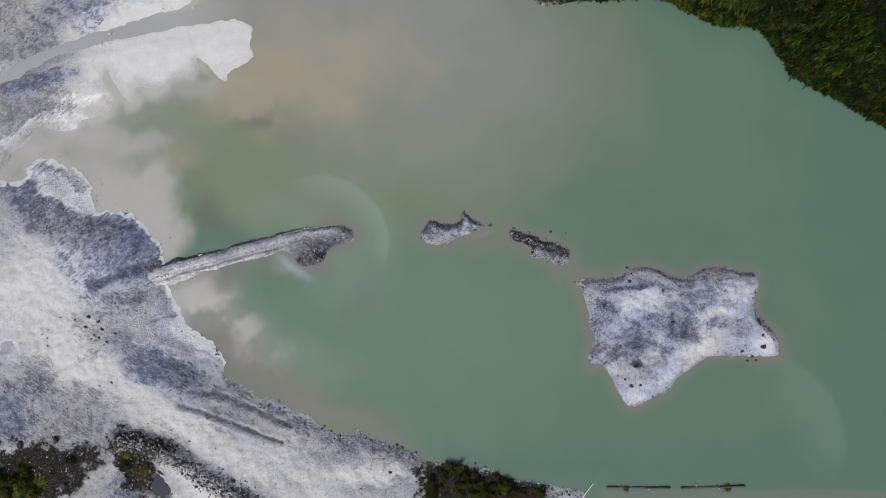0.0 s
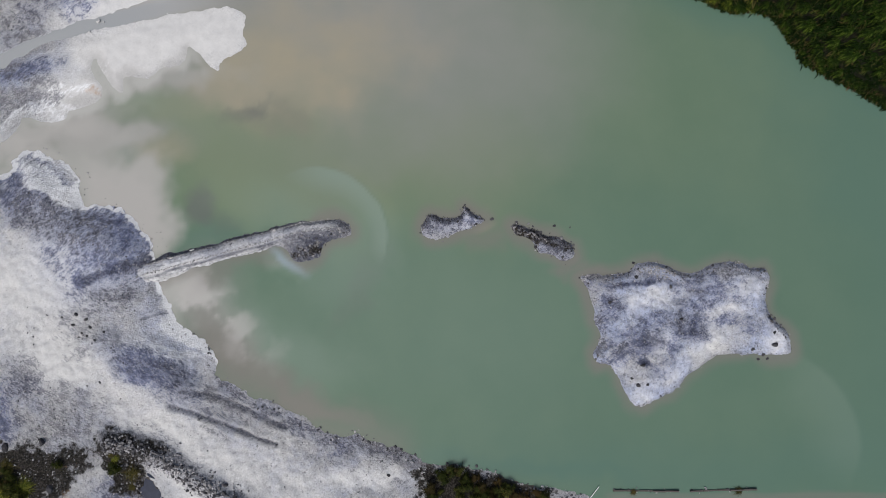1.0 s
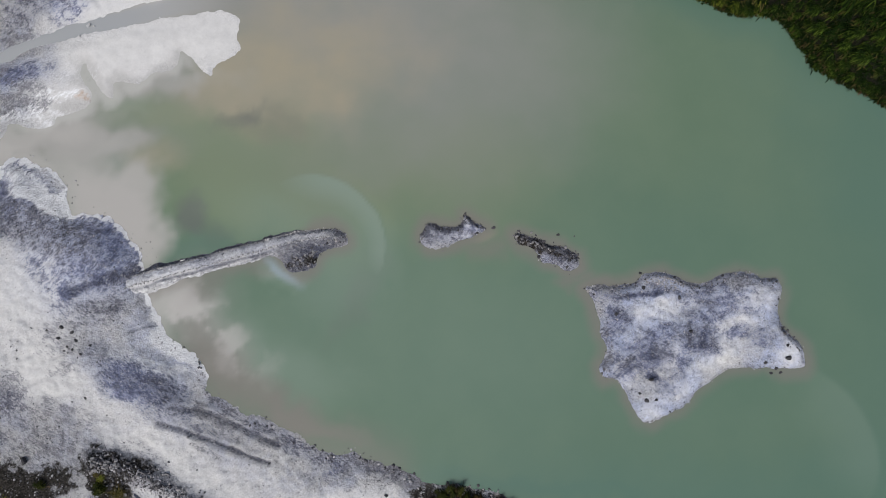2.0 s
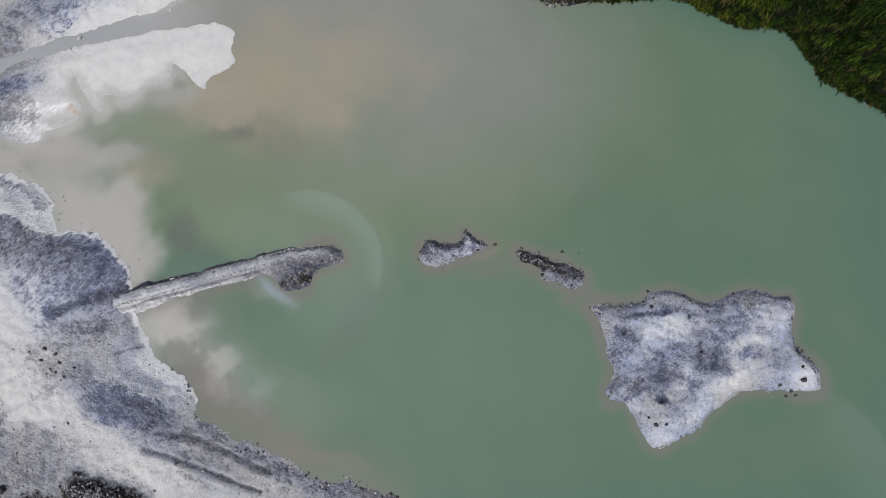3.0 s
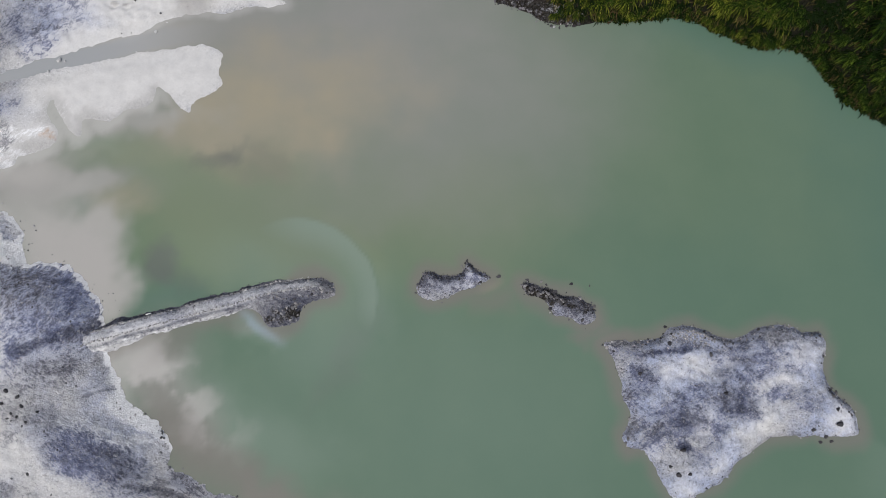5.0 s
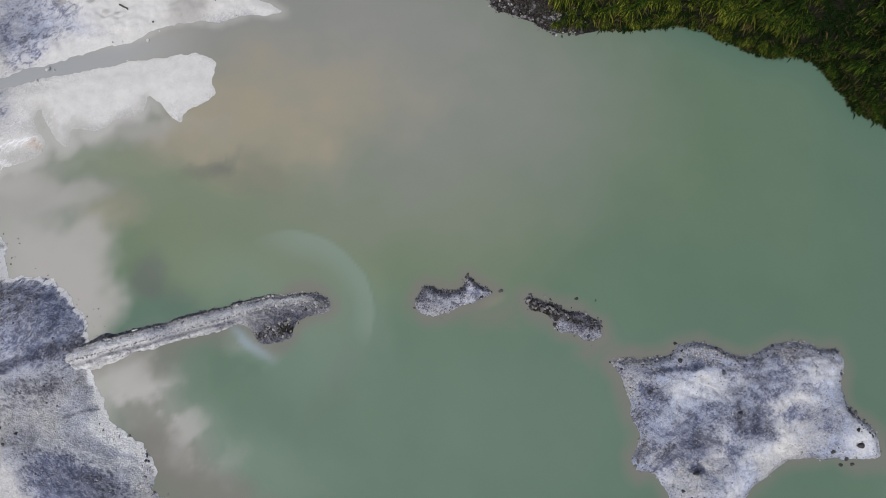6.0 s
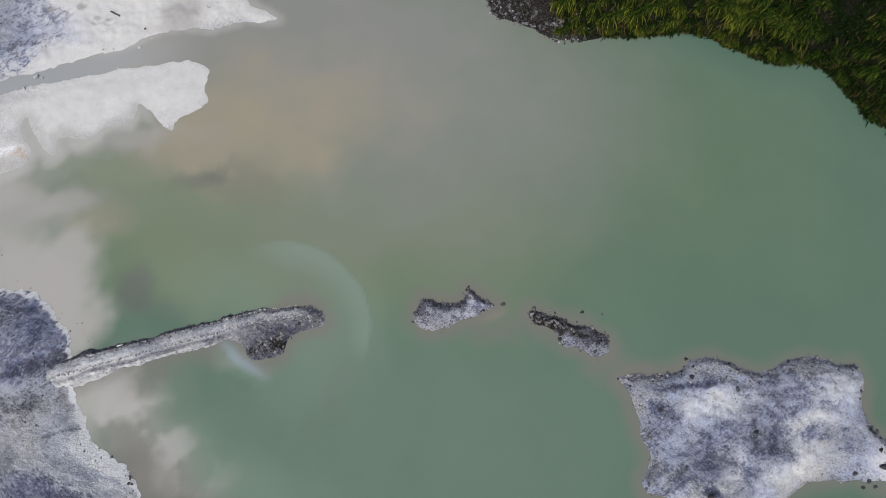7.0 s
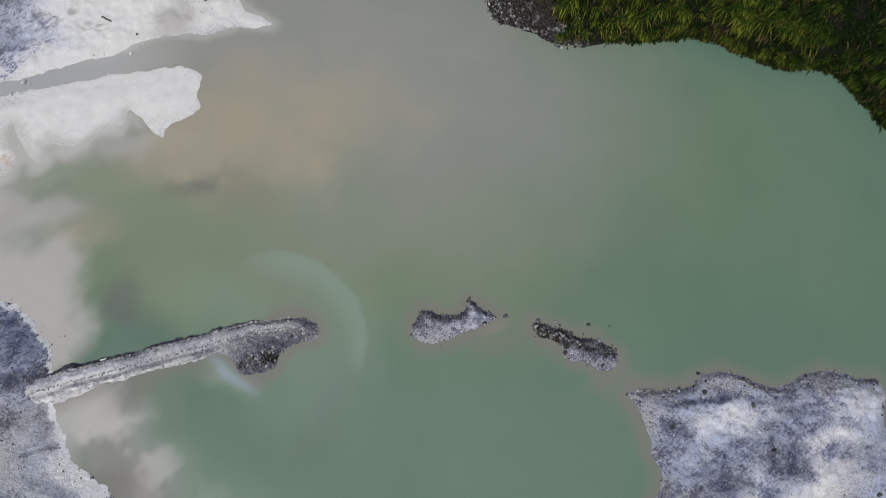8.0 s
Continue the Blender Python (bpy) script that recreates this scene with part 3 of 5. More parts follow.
masks = {
    "slate": np.clip(np.maximum(np.maximum(patches(wx, wy, SLATE), 1 - ramp(near_line(X, Y, ROOT_BAND)[0] + 0.4 * rough(X, Y, 1.5, 3, 20), 0.5, 1.3)), 1 - (1 - patches(wx, wy, SLATE_NORTH)) * (1 - patches(wx, wy, SLATE_SOUTH))) * (1 + streak), 0, 1),
    "gravel": np.clip(patches(X, Y, STONY_POINT) + patches(wx, wy, GRAVEL) * (1 + streak) + 0.8 * (1 - ramp(berm, 0.8, 1.7)) + 0.4 * (1 - ramp(furrow + 0.25 * rough(X, Y, 1.3, 3, 17), 0.0, 0.4)), 0, 1),
    "frost": patches(wx, wy, FROST),
    "sand": np.maximum(patches(wx, wy, SAND), patches(wx, wy, SAND_NORTH)),
    "soil": np.maximum(np.maximum(patches(wx, wy, DARK_SOIL), 0.9 * patches(X, Y, STONY_POINT)), ramp(east, -1.2, -0.9) * (0.9 + 0.1 * ramp(X, 12.5, 15)) * (X > 0)) * (1 - 0.6 * far_out),
    "crust": np.clip(patches(wx, wy, CRUST) * (1 + streak) + 1.0 * (1 - ramp(np.abs(shore_west - 0.2) + 0.25 * rough(X, Y, 0.5, 3, 15), 0.10, 0.38)) * ramp(-X, 24, 27) * ramp(Y, -13, -9), 0, 1),
    "rust": patches(wx, wy, RUST),
    "flow": ramp(Y, -6, -3),
    # where the shade beneath the canes is painted on the bank
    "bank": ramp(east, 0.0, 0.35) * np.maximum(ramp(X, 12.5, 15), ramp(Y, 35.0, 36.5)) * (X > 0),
    # near-black along the furrows, the crack and the causeway root, and on two patches
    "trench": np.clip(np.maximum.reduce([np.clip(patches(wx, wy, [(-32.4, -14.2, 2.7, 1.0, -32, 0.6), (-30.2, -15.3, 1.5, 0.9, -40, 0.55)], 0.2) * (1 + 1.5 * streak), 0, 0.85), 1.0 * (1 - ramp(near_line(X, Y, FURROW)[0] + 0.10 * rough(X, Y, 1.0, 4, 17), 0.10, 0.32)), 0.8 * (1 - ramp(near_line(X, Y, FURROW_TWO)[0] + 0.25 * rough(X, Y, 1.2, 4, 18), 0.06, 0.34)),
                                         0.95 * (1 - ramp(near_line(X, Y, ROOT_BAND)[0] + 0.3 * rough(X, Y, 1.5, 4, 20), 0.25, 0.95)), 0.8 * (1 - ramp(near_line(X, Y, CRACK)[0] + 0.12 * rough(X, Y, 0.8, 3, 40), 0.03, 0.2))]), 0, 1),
    "wet": np.maximum(0.7 * (1 - ramp(bar + 0.7 * rough(X, Y, 2.5, 4, 16), 0.1, 1.6)) * ramp(bar, -0.2, 0.05) * (1 - ramp(Y, 22.5, 24.5)) * (1 - ramp(X, -30, -28)),
                      np.maximum(np.maximum(patches(wx, wy, WET), patches(X, Y, [(*p[:5], 1.0) for p in POOLS[3:]], 0.7)), 0.5 * (1 - ramp(shore_west, 0.1, 0.6)) * ramp(shore_west, -0.6, -0.1) * ramp(X, -24, -20))),
}
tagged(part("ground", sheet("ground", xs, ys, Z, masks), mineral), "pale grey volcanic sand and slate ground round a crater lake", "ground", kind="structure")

# ---- the lake ----
PALE = [(-40.0, 11.5, 6.0, 2.0, 5, 0.6), (-35.0, 12.0, 4.0, 1.5, 10, 0.4), (-33.0, 7.0, 3.1, 2.9, 0, 0.85), (-36.8, 4.6, 5.7, 4.1, -25, 0.95), (-33.1, 2.9, 3.1, 3.3, 0, 0.85), (-39.8, 7.6, 4.7, 1.9, -15, 0.7), (-46.5, 12.2, 7.4, 1.7, 12, 0.75), (-50.5, 10.3, 3.4, 1.3, 0, 0.7), (-30.0, -4.6, 2.3, 1.5, 0, 0.5), (-29.0, -7.8, 3.3, 1.7, -40, 0.25), (-32.5, 19.0, 8.7, 1.6, 8, 0.5), (-37.2, 15.3, 4.0, 0.8, 5, 0.3)]
SILT = [(-15.1, 34.6, 22.9, 5.4, 0, 0.9), (-9.7, 26.4, 22.2, 7.4, -5, 0.85), (3.1, 19.6, 13.4, 10.1, 0, 0.4), (-20.5, 27.8, 15.5, 4.0, 0, 0.95), (-24.5, 31.2, 17.5, 3.4, 0, 0.9), (-24.5, 23.1, 8.1, 4.0, 0, 0.6), (-42.5, 11.8, 11.4, 3.1, 8, 0.95), (-30.5, 18.3, 10.1, 2.3, 8, 0.6), (-27.0, -6.5, 4.7, 4.0, -40, 0.5), (-9.7, 14.3, 17.4, 6.7, 0, 0.4), (-32.5, 12.9, 2.7, 1.1, 40, 0.4)]
OCHRE = [(-14.4, 22.4, 9.4, 4.7, 0, 0.85), (-21.8, 20.4, 5.4, 4.0, 30, 0.35), (-26.5, 17.7, 4.7, 1.7, 20, 0.5), (-31.4, 9.9, 2.9, 1.8, 10, 0.45), (-20.4, 17.0, 4.0, 2.0, 10, 0.4)]
OLIVE = [(-19.1, 18.0, 3.0, 2.4, 20, 0.75), (21.2, 17.6, 18.8, 10.1, 0, 0.2), (-33.2, 15.5, 5.0, 1.5, -8, 0.7), (-27.8, 12.9, 6.0, 2.7, -30, 0.4), (-22.4, 8.9, 8.7, 4.7, -20, 0.4), (-23.7, 5.5, 6.0, 3.3, 0, 0.5), (-9.7, 11.6, 14.7, 7.4, -10, 0.4), (-17.7, 16.3, 6.7, 4.0, 0, 0.6), (-1.6, 7.5, 10.7, 6.0, 0, 0.35), (-21.1, 17.6, 4.0, 2.7, 0, 0.5)]
MURK = [(-25.0, 1.9, 2.7, 1.6, 0, 0.3), (-9.6, -3.8, 1.5, 4.0, -10, 0.35), (-19.1, 16.6, 2.0, 2.0, 0, 0.3)]
TEAL = [(9.6, -26.3, 12.6, 1.2, -6, 0.9), (50.9, 7.4, 8.7, 17.4, 20, 0.6), (24.2, -26.4, 29.8, 4.6, 0, 0.6), (1.0, -17.1, 19.9, 8.6, -10, 0.2), (44.7, 18.2, 8.1, 3.4, -30, 0.4), (-24.4, 0.5, 8.0, 1.3, 14, 0.6), (31.0, -7.9, 20.0, 13.3, 0, 0.2), (50.1, -21.2, 8.0, 9.3, 0, 0.5)]
MILK = [(-2.0, -6.0, 17.0, 9.0, 0, 0.16), (6.0, -14.0, 9.0, 8.0, 0, 0.08), (-16.3, 4.2, 8.0, 3.3, -10, 0.35), (-17.9, -1.3, 2.0, 1.1, -40, 0.85), (-12.3, -1.8, 4.0, 4.0, 0, 0.3), (-15.0, -13.1, 6.0, 3.3, -20, 0.35), (-21.0, -10.5, 3.3, 4.0, 0, 0.35), (-8.3, 0.2, 2.0, 6.0, 5, 0.1), (-35.2, 16.0, 3.4, 0.8, 0, 0.25)]
STREAM = [(-56.7, 19.1), (-52.7, 20.3), (-50, 21.8), (-47.3, 23.1), (-43.3, 24.6), (-38.3, 25.8), (-32.6, 27.3), (-28.5, 28.4), (-22.5, 29)]
ALGAE = [(-33.5, 15.8, 4.7, 1.1, -4, 0.6), (-29.1, 14.2, 4.7, 1.6, -25, 0.5), (-24.4, 11.3, 5.4, 2.4, -30, 0.35)]
PUFFS = [(-30.0, -4.8, 2.9, 2.0, -20, 1), (-25.6, -7.3, 2.9, 2.3, -30, 0.95), (-23.0, -10.5, 2.4, 2.5, 0, 0.85), (-29.0, -7.1, 2.7, 2.0, 0, 0.6), (-20.3, -11.8, 2.7, 2.7, 0, 0.4)]
SHOAL = [(-24.3, -13.8, 4.7, 4.0, -40, 0.8), (-16.9, -18.1, 6.0, 2.3, -28, 0.85), (-11.6, -20.8, 4.0, 1.5, -20, 0.6), (-27.0, -9.8, 3.3, 2.0, -40, 0.6), (-23.0, -1.8, 5.3, 1.1, 14, 0.6), (-28.3, -3.8, 2.7, 1.3, 10, 0.5), (15.4, -2.6, 1.6, 0.9, -50, 0.6), (5.7, 2.3, 2.0, 1.1, 0, 0.5)]
wxs, wys = steps(-58, 54, 0.3, 96), steps(-32, 42, 0.3, 96)
X, Y = np.meshgrid(wxs, wys, indexing="ij")
loose = 0.5 + 0.5 * ramp(X, -30, -10)
wx = X + loose * 3.2 * rough(X, Y, 10, 5, 21) + 0.8 * rough(X, Y, 2.8, 3, 31)
wy = Y + loose * 2.6 * rough(X, Y, 10, 5, 22) + 0.8 * rough(X, Y, 2.8, 3, 32)
wisp = 1 + 0.35 * rough(X * 0.8 + Y * 0.5, Y * 1.1 - X * 0.25, 5, 5, 33)
beside = Y - np.interp(X, [p[0] for p in CAUSEWAY_LINE], [p[1] for p in CAUSEWAY_LINE])
deep_side = ramp(beside, 0.2, 0.9) * (1 - ramp(X, -18, -14)) * ramp(X, -60, -36)
isle = np.maximum.reduce([inside(X, Y, line) for line in (BIG_ISLAND, WEST_ISLET, EAST_ISLET)] + [inside(X, Y, CAUSEWAY) - 2.5 * deep_side])
shelf = (1 - ramp(-isle + 0.35 * rough(X, Y, 2.5, 3, 23), 0.0, 1.7)) * 0.75
main = inside(X, Y, WEST_SHORE)
shelf = np.maximum(shelf, (1 - ramp(-main + 0.6 * rough(X, Y, 3, 3, 24), 0.0, 5.5)) * 0.5 * ramp(X, -30, -24) * (1 - ramp(X, -7, -1)))
arc_x, arc_y = [(-14.6, 0.6)][0]
radius, turn = np.hypot(X - arc_x, Y - arc_y) + 0.25 * rough(X, Y, 5, 3, 25), np.degrees(np.arctan2(Y - arc_y, X - arc_x))
far_arc, far_turn = np.hypot(X - 36.1, Y + 22.9) + 0.3 * rough(X, Y, 6, 3, 37), np.degrees(np.arctan2(Y + 22.9, X - 36.1))
second = ramp(far_arc, 3.0, 10.6) * (1 - ramp(far_arc, 10.6, 11.4)) * ramp(far_turn, -35, 5) * (1 - ramp(far_turn, 50, 80))
tongue, way = near_line(X + 0.25 * (wx - X), Y + 0.25 * (wy - Y), [(-43.5, 13.6), (-40.5, 14.6), (-36.6, 15.4), (-31.4, 15.9), (-25.4, 13.5), (-18.8, 10.5), (-10.9, 7.8)])
tongue = (1 - ramp(tongue / (0.5 + 3.6 * way), 0.35, 1.25)) * (1 - ramp(way, 0.55, 1.0)) * ramp(way, 0.12, 0.42)
strip = ramp(-Y + 0.15 * rough(X, Y, 3, 3, 38), 28.05, 28.5) * ramp(X, 17.5, 19.5)
plume = ramp(radius, 3.6, 8.0) * (1 - ramp(radius, 7.95, 8.4)) * ramp(turn, -42, 0) * (1 - ramp(turn, 75, 130))
after = ramp(radius, 8.0, 8.6) * (1 - ramp(radius, 8.6, 13)) * ramp(turn, -10, 30) * (1 - ramp(turn, 80, 120))
streaks = ramp(rough(X * 1.0 - Y * 0.12, Y * 0.13, 3.4, 3, 26), -0.1, 0.9) * ramp(X, -16, -6) * (1 - ramp(X, 4, 14)) * (1 - ramp(Y, 4, 14))
bar = inside(X, Y, SAND_BAR) + 0.5 * rough(X, Y, 3, 3, 27)
north = inside(X, Y, NORTH_SHORE)
stream, _ = near_line(X, Y, STREAM)
shallow = np.maximum(0.75 * (1 - ramp(-bar, 0.2, 3.0)) * (1 - ramp(X, -31, -27)), 0.85 * (1 - ramp(stream + 0.4 * rough(X, Y, 4, 3, 28), 1.2, 3.6)) * (1 - ramp(X, -33, -22)))
puff = patches(wx, wy, PUFFS, 0.2) * (0.2 + 0.8 * ramp(rough(X, Y, 2.6, 4, 35), -0.5, 0.4))
shallow = np.maximum(shallow, puff)
shallow = np.maximum(shallow, 0.8 * (1 - ramp(-main + 0.5 * rough(X, Y, 3, 3, 24), 0.2, 2.6)) * (1 - ramp(X, -32, -28)))
masks = {
    "pale": np.maximum(patches(wx, wy, PALE, 0.45), shallow) * (0.8 + 0.2 * wisp), "silt": patches(wx, wy, SILT, 0.05) * (0.65 + 0.35 * wisp), "ochre": np.maximum(patches(wx, wy, OCHRE, 0.1) * wisp, 0.5 * patches(X, Y, [(4.6, 1.9, 1.1, 0.4, 20, 1)], 0.2)),
    "sheen": patches(X + 0.4 * rough(X, Y, 1.5, 3, 41), Y, [(-18.4, -1.5, 1.5, 0.5, -45, 0.7), (-16.9, -2.7, 1.3, 0.4, -40, 0.45)], 0.1),
    # teal along the east bank paints the shade of bank and canes into the water
    "olive": np.maximum(patches(wx, wy, OLIVE, 0.1), 0.65 * after), "murk": np.maximum(patches(wx, wy, MURK, 0.25), patches(X + 0.6 * rough(X, Y, 1.8, 4, 42), Y + 0.6 * rough(X, Y, 1.8, 4, 43), [(-22.8, 14.9, 2.6, 1.0, 12, 0.55), (-21.0, 16.0, 1.6, 0.7, 40, 0.3), (-27.7, 4.5, 1.8, 2.0, 10, 0.75)], 0.45)), "teal": np.maximum(patches(wx, wy, TEAL, 0.05), 0.9 * (1 - ramp(-inside(X, Y, EAST_BANK) + 0.5 * rough(X, Y, 4, 3, 36), 0.2, 4.5)) * ramp(X, 16, 26)),
    "milk": np.maximum(np.maximum(patches(wx, wy, MILK, 0.1), np.maximum(0.75 * plume, 0.4 * np.exp(-((X + 6.9 + 0.4 * rough(X, Y, 4, 3, 44)) / 0.9) ** 2) * (1 - ramp(-Y, -1.5, 6.0)) * ramp(-Y, -4.0, 0.0))), np.maximum(0.22 * second, 0.05 * streaks)),
    "algae": np.maximum(0.6 * patches(X + 0.35 * (wx - X), Y + 0.35 * (wy - Y), ALGAE, 0.15), 0.45 * tongue),
    "brook": 0.75 * (1 - ramp(stream + 0.2 * rough(X, Y, 4, 3, 28), 0.7, 1.5)) * (1 - ramp(X, -38, -22)),
    "film": np.maximum(0.35 * puff, np.maximum(0.4 * (1 - ramp(-bar + 0.6 * rough(X, Y, 1.8, 4, 29), 0.2, 1.4)) * ramp(X, -49, -44) * (1 - ramp(Y, 22, 24)) * (1 - ramp(X, -29, -26.5)),
                       0.35 * (1 - ramp(-north + 0.4 * rough(X, Y, 1.5, 3, 30), 0.0, 1.0)) * ramp(X, -36, -30))),
    "shoal": np.maximum(np.maximum(patches(wx, wy, SHOAL, 0.0), shelf) * (0.6 + 0.4 * wisp), 0.45 * strip),
}
tagged(part("water", sheet("water", wxs, wys, np.zeros(X.shape), masks), lake), "milky grey-green lake water clouded with pale and ochre sediment", "lake", kind="structure")


# ---- islands and causeway ----
def isle_sheet(name, line, step, height, flank, seed, blobs, label, dark_edge=0.5, line_of_path=None):
    (x0, y0), (x1, y1) = line.min(0) - 1.2, line.max(0) + 1.2
    xs, ys = np.arange(x0, x1, step), np.arange(y0, y1, step)
    X, Y = np.meshgrid(xs, ys, indexing="ij")
    d = inside(X, Y, line) + 0.22 * rough(X, Y, 1.4, 4, seed) + 0.07 * rough(X, Y, 0.3, 2, seed + 1)
    z = height * (1 - np.exp(-np.maximum(d, 0) / flank)) + 0.05
    z = z + (0.42 * rough(X, Y, 4.0, 4, seed + 2) * height + 0.13 * rough(X, Y, 0.9, 3, seed + 3)) * ramp(d, 0.1, 1.4)
    z = np.where(d > 0, np.maximum(z, 0.02) * ramp(d, 0.0, 0.5) + 0.25 * np.clip(d, 0, 0.3), -0.5 * np.abs(d))
    wx, wy = X + 0.6 * rough(X, Y, 2, 5, seed + 4, 0.65), Y + 0.6 * rough(X, Y, 2, 5, seed + 5, 0.65)
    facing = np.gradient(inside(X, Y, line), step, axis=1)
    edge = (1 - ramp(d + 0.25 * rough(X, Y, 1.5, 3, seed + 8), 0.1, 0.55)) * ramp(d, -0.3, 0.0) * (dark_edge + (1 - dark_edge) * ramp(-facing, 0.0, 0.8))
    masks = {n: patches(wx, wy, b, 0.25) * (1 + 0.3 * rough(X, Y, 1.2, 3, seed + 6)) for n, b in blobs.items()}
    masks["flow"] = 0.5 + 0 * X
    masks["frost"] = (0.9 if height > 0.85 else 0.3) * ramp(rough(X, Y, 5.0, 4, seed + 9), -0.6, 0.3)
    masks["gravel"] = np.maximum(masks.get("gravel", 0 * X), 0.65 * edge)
    # rims facing north are darkened: wet rock plus that side's shade, as colour
    north_shade = (1 - ramp(d + 0.25 * rough(X, Y, 1.0, 3, seed + 10), 0.3, 0.85)) * ramp(-facing, 0.1, 0.7) * (0.95 if height < 0.6 else 0.35)
    masks["trench"] = np.maximum(masks.get("trench", 0 * X), north_shade)
    if line_of_path:
        r, along = near_line(X, Y, line_of_path)
        z = z - 0.75 * (1 - ramp(along, 0.0, 0.28))
        p = np.array(line_of_path)
        south = ramp(np.interp(X, p[:, 0], p[:, 1]) - Y, 0.0, 0.4) * (1 - ramp(X, -19.5, -17.5))
        lane = np.exp(-((r - 0.95 + 0.12 * rough(X, Y, 2.0, 3, 13)) / 0.16) ** 2)
        masks["gravel"] = np.maximum(masks["gravel"] * (1 - 0.6 * south), ramp(r, 0.4, 0.7) * (1 - south) + 0.7 * south * lane)
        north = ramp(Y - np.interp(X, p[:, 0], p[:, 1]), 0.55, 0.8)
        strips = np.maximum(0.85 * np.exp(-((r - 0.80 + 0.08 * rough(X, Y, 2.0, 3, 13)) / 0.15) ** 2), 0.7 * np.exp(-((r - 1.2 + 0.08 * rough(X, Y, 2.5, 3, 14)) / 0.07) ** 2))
        # the causeway's flank north of the track is painted dark as its shaded slope
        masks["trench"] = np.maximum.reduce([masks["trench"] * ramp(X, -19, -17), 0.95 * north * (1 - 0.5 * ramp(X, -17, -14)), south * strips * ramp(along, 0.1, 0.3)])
        masks["sand"] = np.maximum(masks["sand"], 0.25 * south * ramp(r, 0.5, 0.8))
        masks["frost"] = 0.3 * masks["frost"]
        ledge, _ = near_line(X, Y, LEDGE)
        masks["crust"] = 0.4 * (1 - ramp(np.abs(ledge + 0.1 * rough(X, Y, 1.5, 2, 9)), 0.05, 0.25)) * ramp(along, 0.05, 0.2)
        masks["gravel"] = masks["gravel"] * (1 - masks["crust"])
        masks["slate"] = np.maximum(masks["slate"], 0.1 * (1 - ramp(r, 0.3, 0.6)))
        masks["crust"] = np.maximum(masks["crust"], 0.36 * (1 - ramp(r + 0.08 * rough(X, Y, 1.0, 3, 10), 0.2, 0.42)))
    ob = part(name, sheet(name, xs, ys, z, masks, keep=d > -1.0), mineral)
    return tagged(ob, label, name.replace("_", " "), kind="structure"), (xs, ys, z)


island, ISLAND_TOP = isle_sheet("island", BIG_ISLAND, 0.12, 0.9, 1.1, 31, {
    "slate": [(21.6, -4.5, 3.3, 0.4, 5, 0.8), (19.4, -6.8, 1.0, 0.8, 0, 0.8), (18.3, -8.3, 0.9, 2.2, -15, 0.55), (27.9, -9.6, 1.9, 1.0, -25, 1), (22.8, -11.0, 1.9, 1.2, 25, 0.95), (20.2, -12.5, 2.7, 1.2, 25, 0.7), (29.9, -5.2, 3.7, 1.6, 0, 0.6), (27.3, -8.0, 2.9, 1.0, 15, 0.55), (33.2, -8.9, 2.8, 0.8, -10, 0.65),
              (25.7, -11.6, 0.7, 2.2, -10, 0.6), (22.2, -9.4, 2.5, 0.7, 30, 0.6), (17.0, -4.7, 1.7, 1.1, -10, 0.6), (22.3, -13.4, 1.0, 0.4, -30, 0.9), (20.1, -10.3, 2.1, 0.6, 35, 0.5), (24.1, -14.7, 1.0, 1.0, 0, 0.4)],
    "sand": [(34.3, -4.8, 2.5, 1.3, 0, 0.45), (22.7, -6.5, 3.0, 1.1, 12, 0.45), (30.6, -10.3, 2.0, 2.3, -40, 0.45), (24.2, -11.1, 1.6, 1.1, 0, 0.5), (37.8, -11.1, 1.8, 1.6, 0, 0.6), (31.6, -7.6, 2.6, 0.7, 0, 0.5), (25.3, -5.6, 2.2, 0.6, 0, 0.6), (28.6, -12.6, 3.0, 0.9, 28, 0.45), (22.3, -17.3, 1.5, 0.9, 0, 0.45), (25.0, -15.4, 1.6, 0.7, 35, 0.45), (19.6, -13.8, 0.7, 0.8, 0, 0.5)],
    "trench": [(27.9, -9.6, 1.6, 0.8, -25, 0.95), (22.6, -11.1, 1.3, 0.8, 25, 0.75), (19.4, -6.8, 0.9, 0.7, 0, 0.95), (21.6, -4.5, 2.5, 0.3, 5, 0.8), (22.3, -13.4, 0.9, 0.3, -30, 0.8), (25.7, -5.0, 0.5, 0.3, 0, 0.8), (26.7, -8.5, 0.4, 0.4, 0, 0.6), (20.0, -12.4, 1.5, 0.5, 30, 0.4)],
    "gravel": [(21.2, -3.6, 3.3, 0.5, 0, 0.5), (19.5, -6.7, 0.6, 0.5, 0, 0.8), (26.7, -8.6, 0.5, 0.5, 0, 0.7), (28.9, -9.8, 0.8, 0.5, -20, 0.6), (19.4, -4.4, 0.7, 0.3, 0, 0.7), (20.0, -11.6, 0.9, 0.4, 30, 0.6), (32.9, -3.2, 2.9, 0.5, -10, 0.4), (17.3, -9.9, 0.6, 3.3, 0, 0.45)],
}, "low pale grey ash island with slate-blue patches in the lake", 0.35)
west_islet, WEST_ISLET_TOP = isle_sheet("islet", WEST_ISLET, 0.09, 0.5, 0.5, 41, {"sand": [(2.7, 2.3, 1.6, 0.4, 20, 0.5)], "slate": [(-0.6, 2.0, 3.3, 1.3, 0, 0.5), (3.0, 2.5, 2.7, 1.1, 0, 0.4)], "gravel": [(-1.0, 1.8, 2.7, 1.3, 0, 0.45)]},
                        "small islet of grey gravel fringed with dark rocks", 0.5)
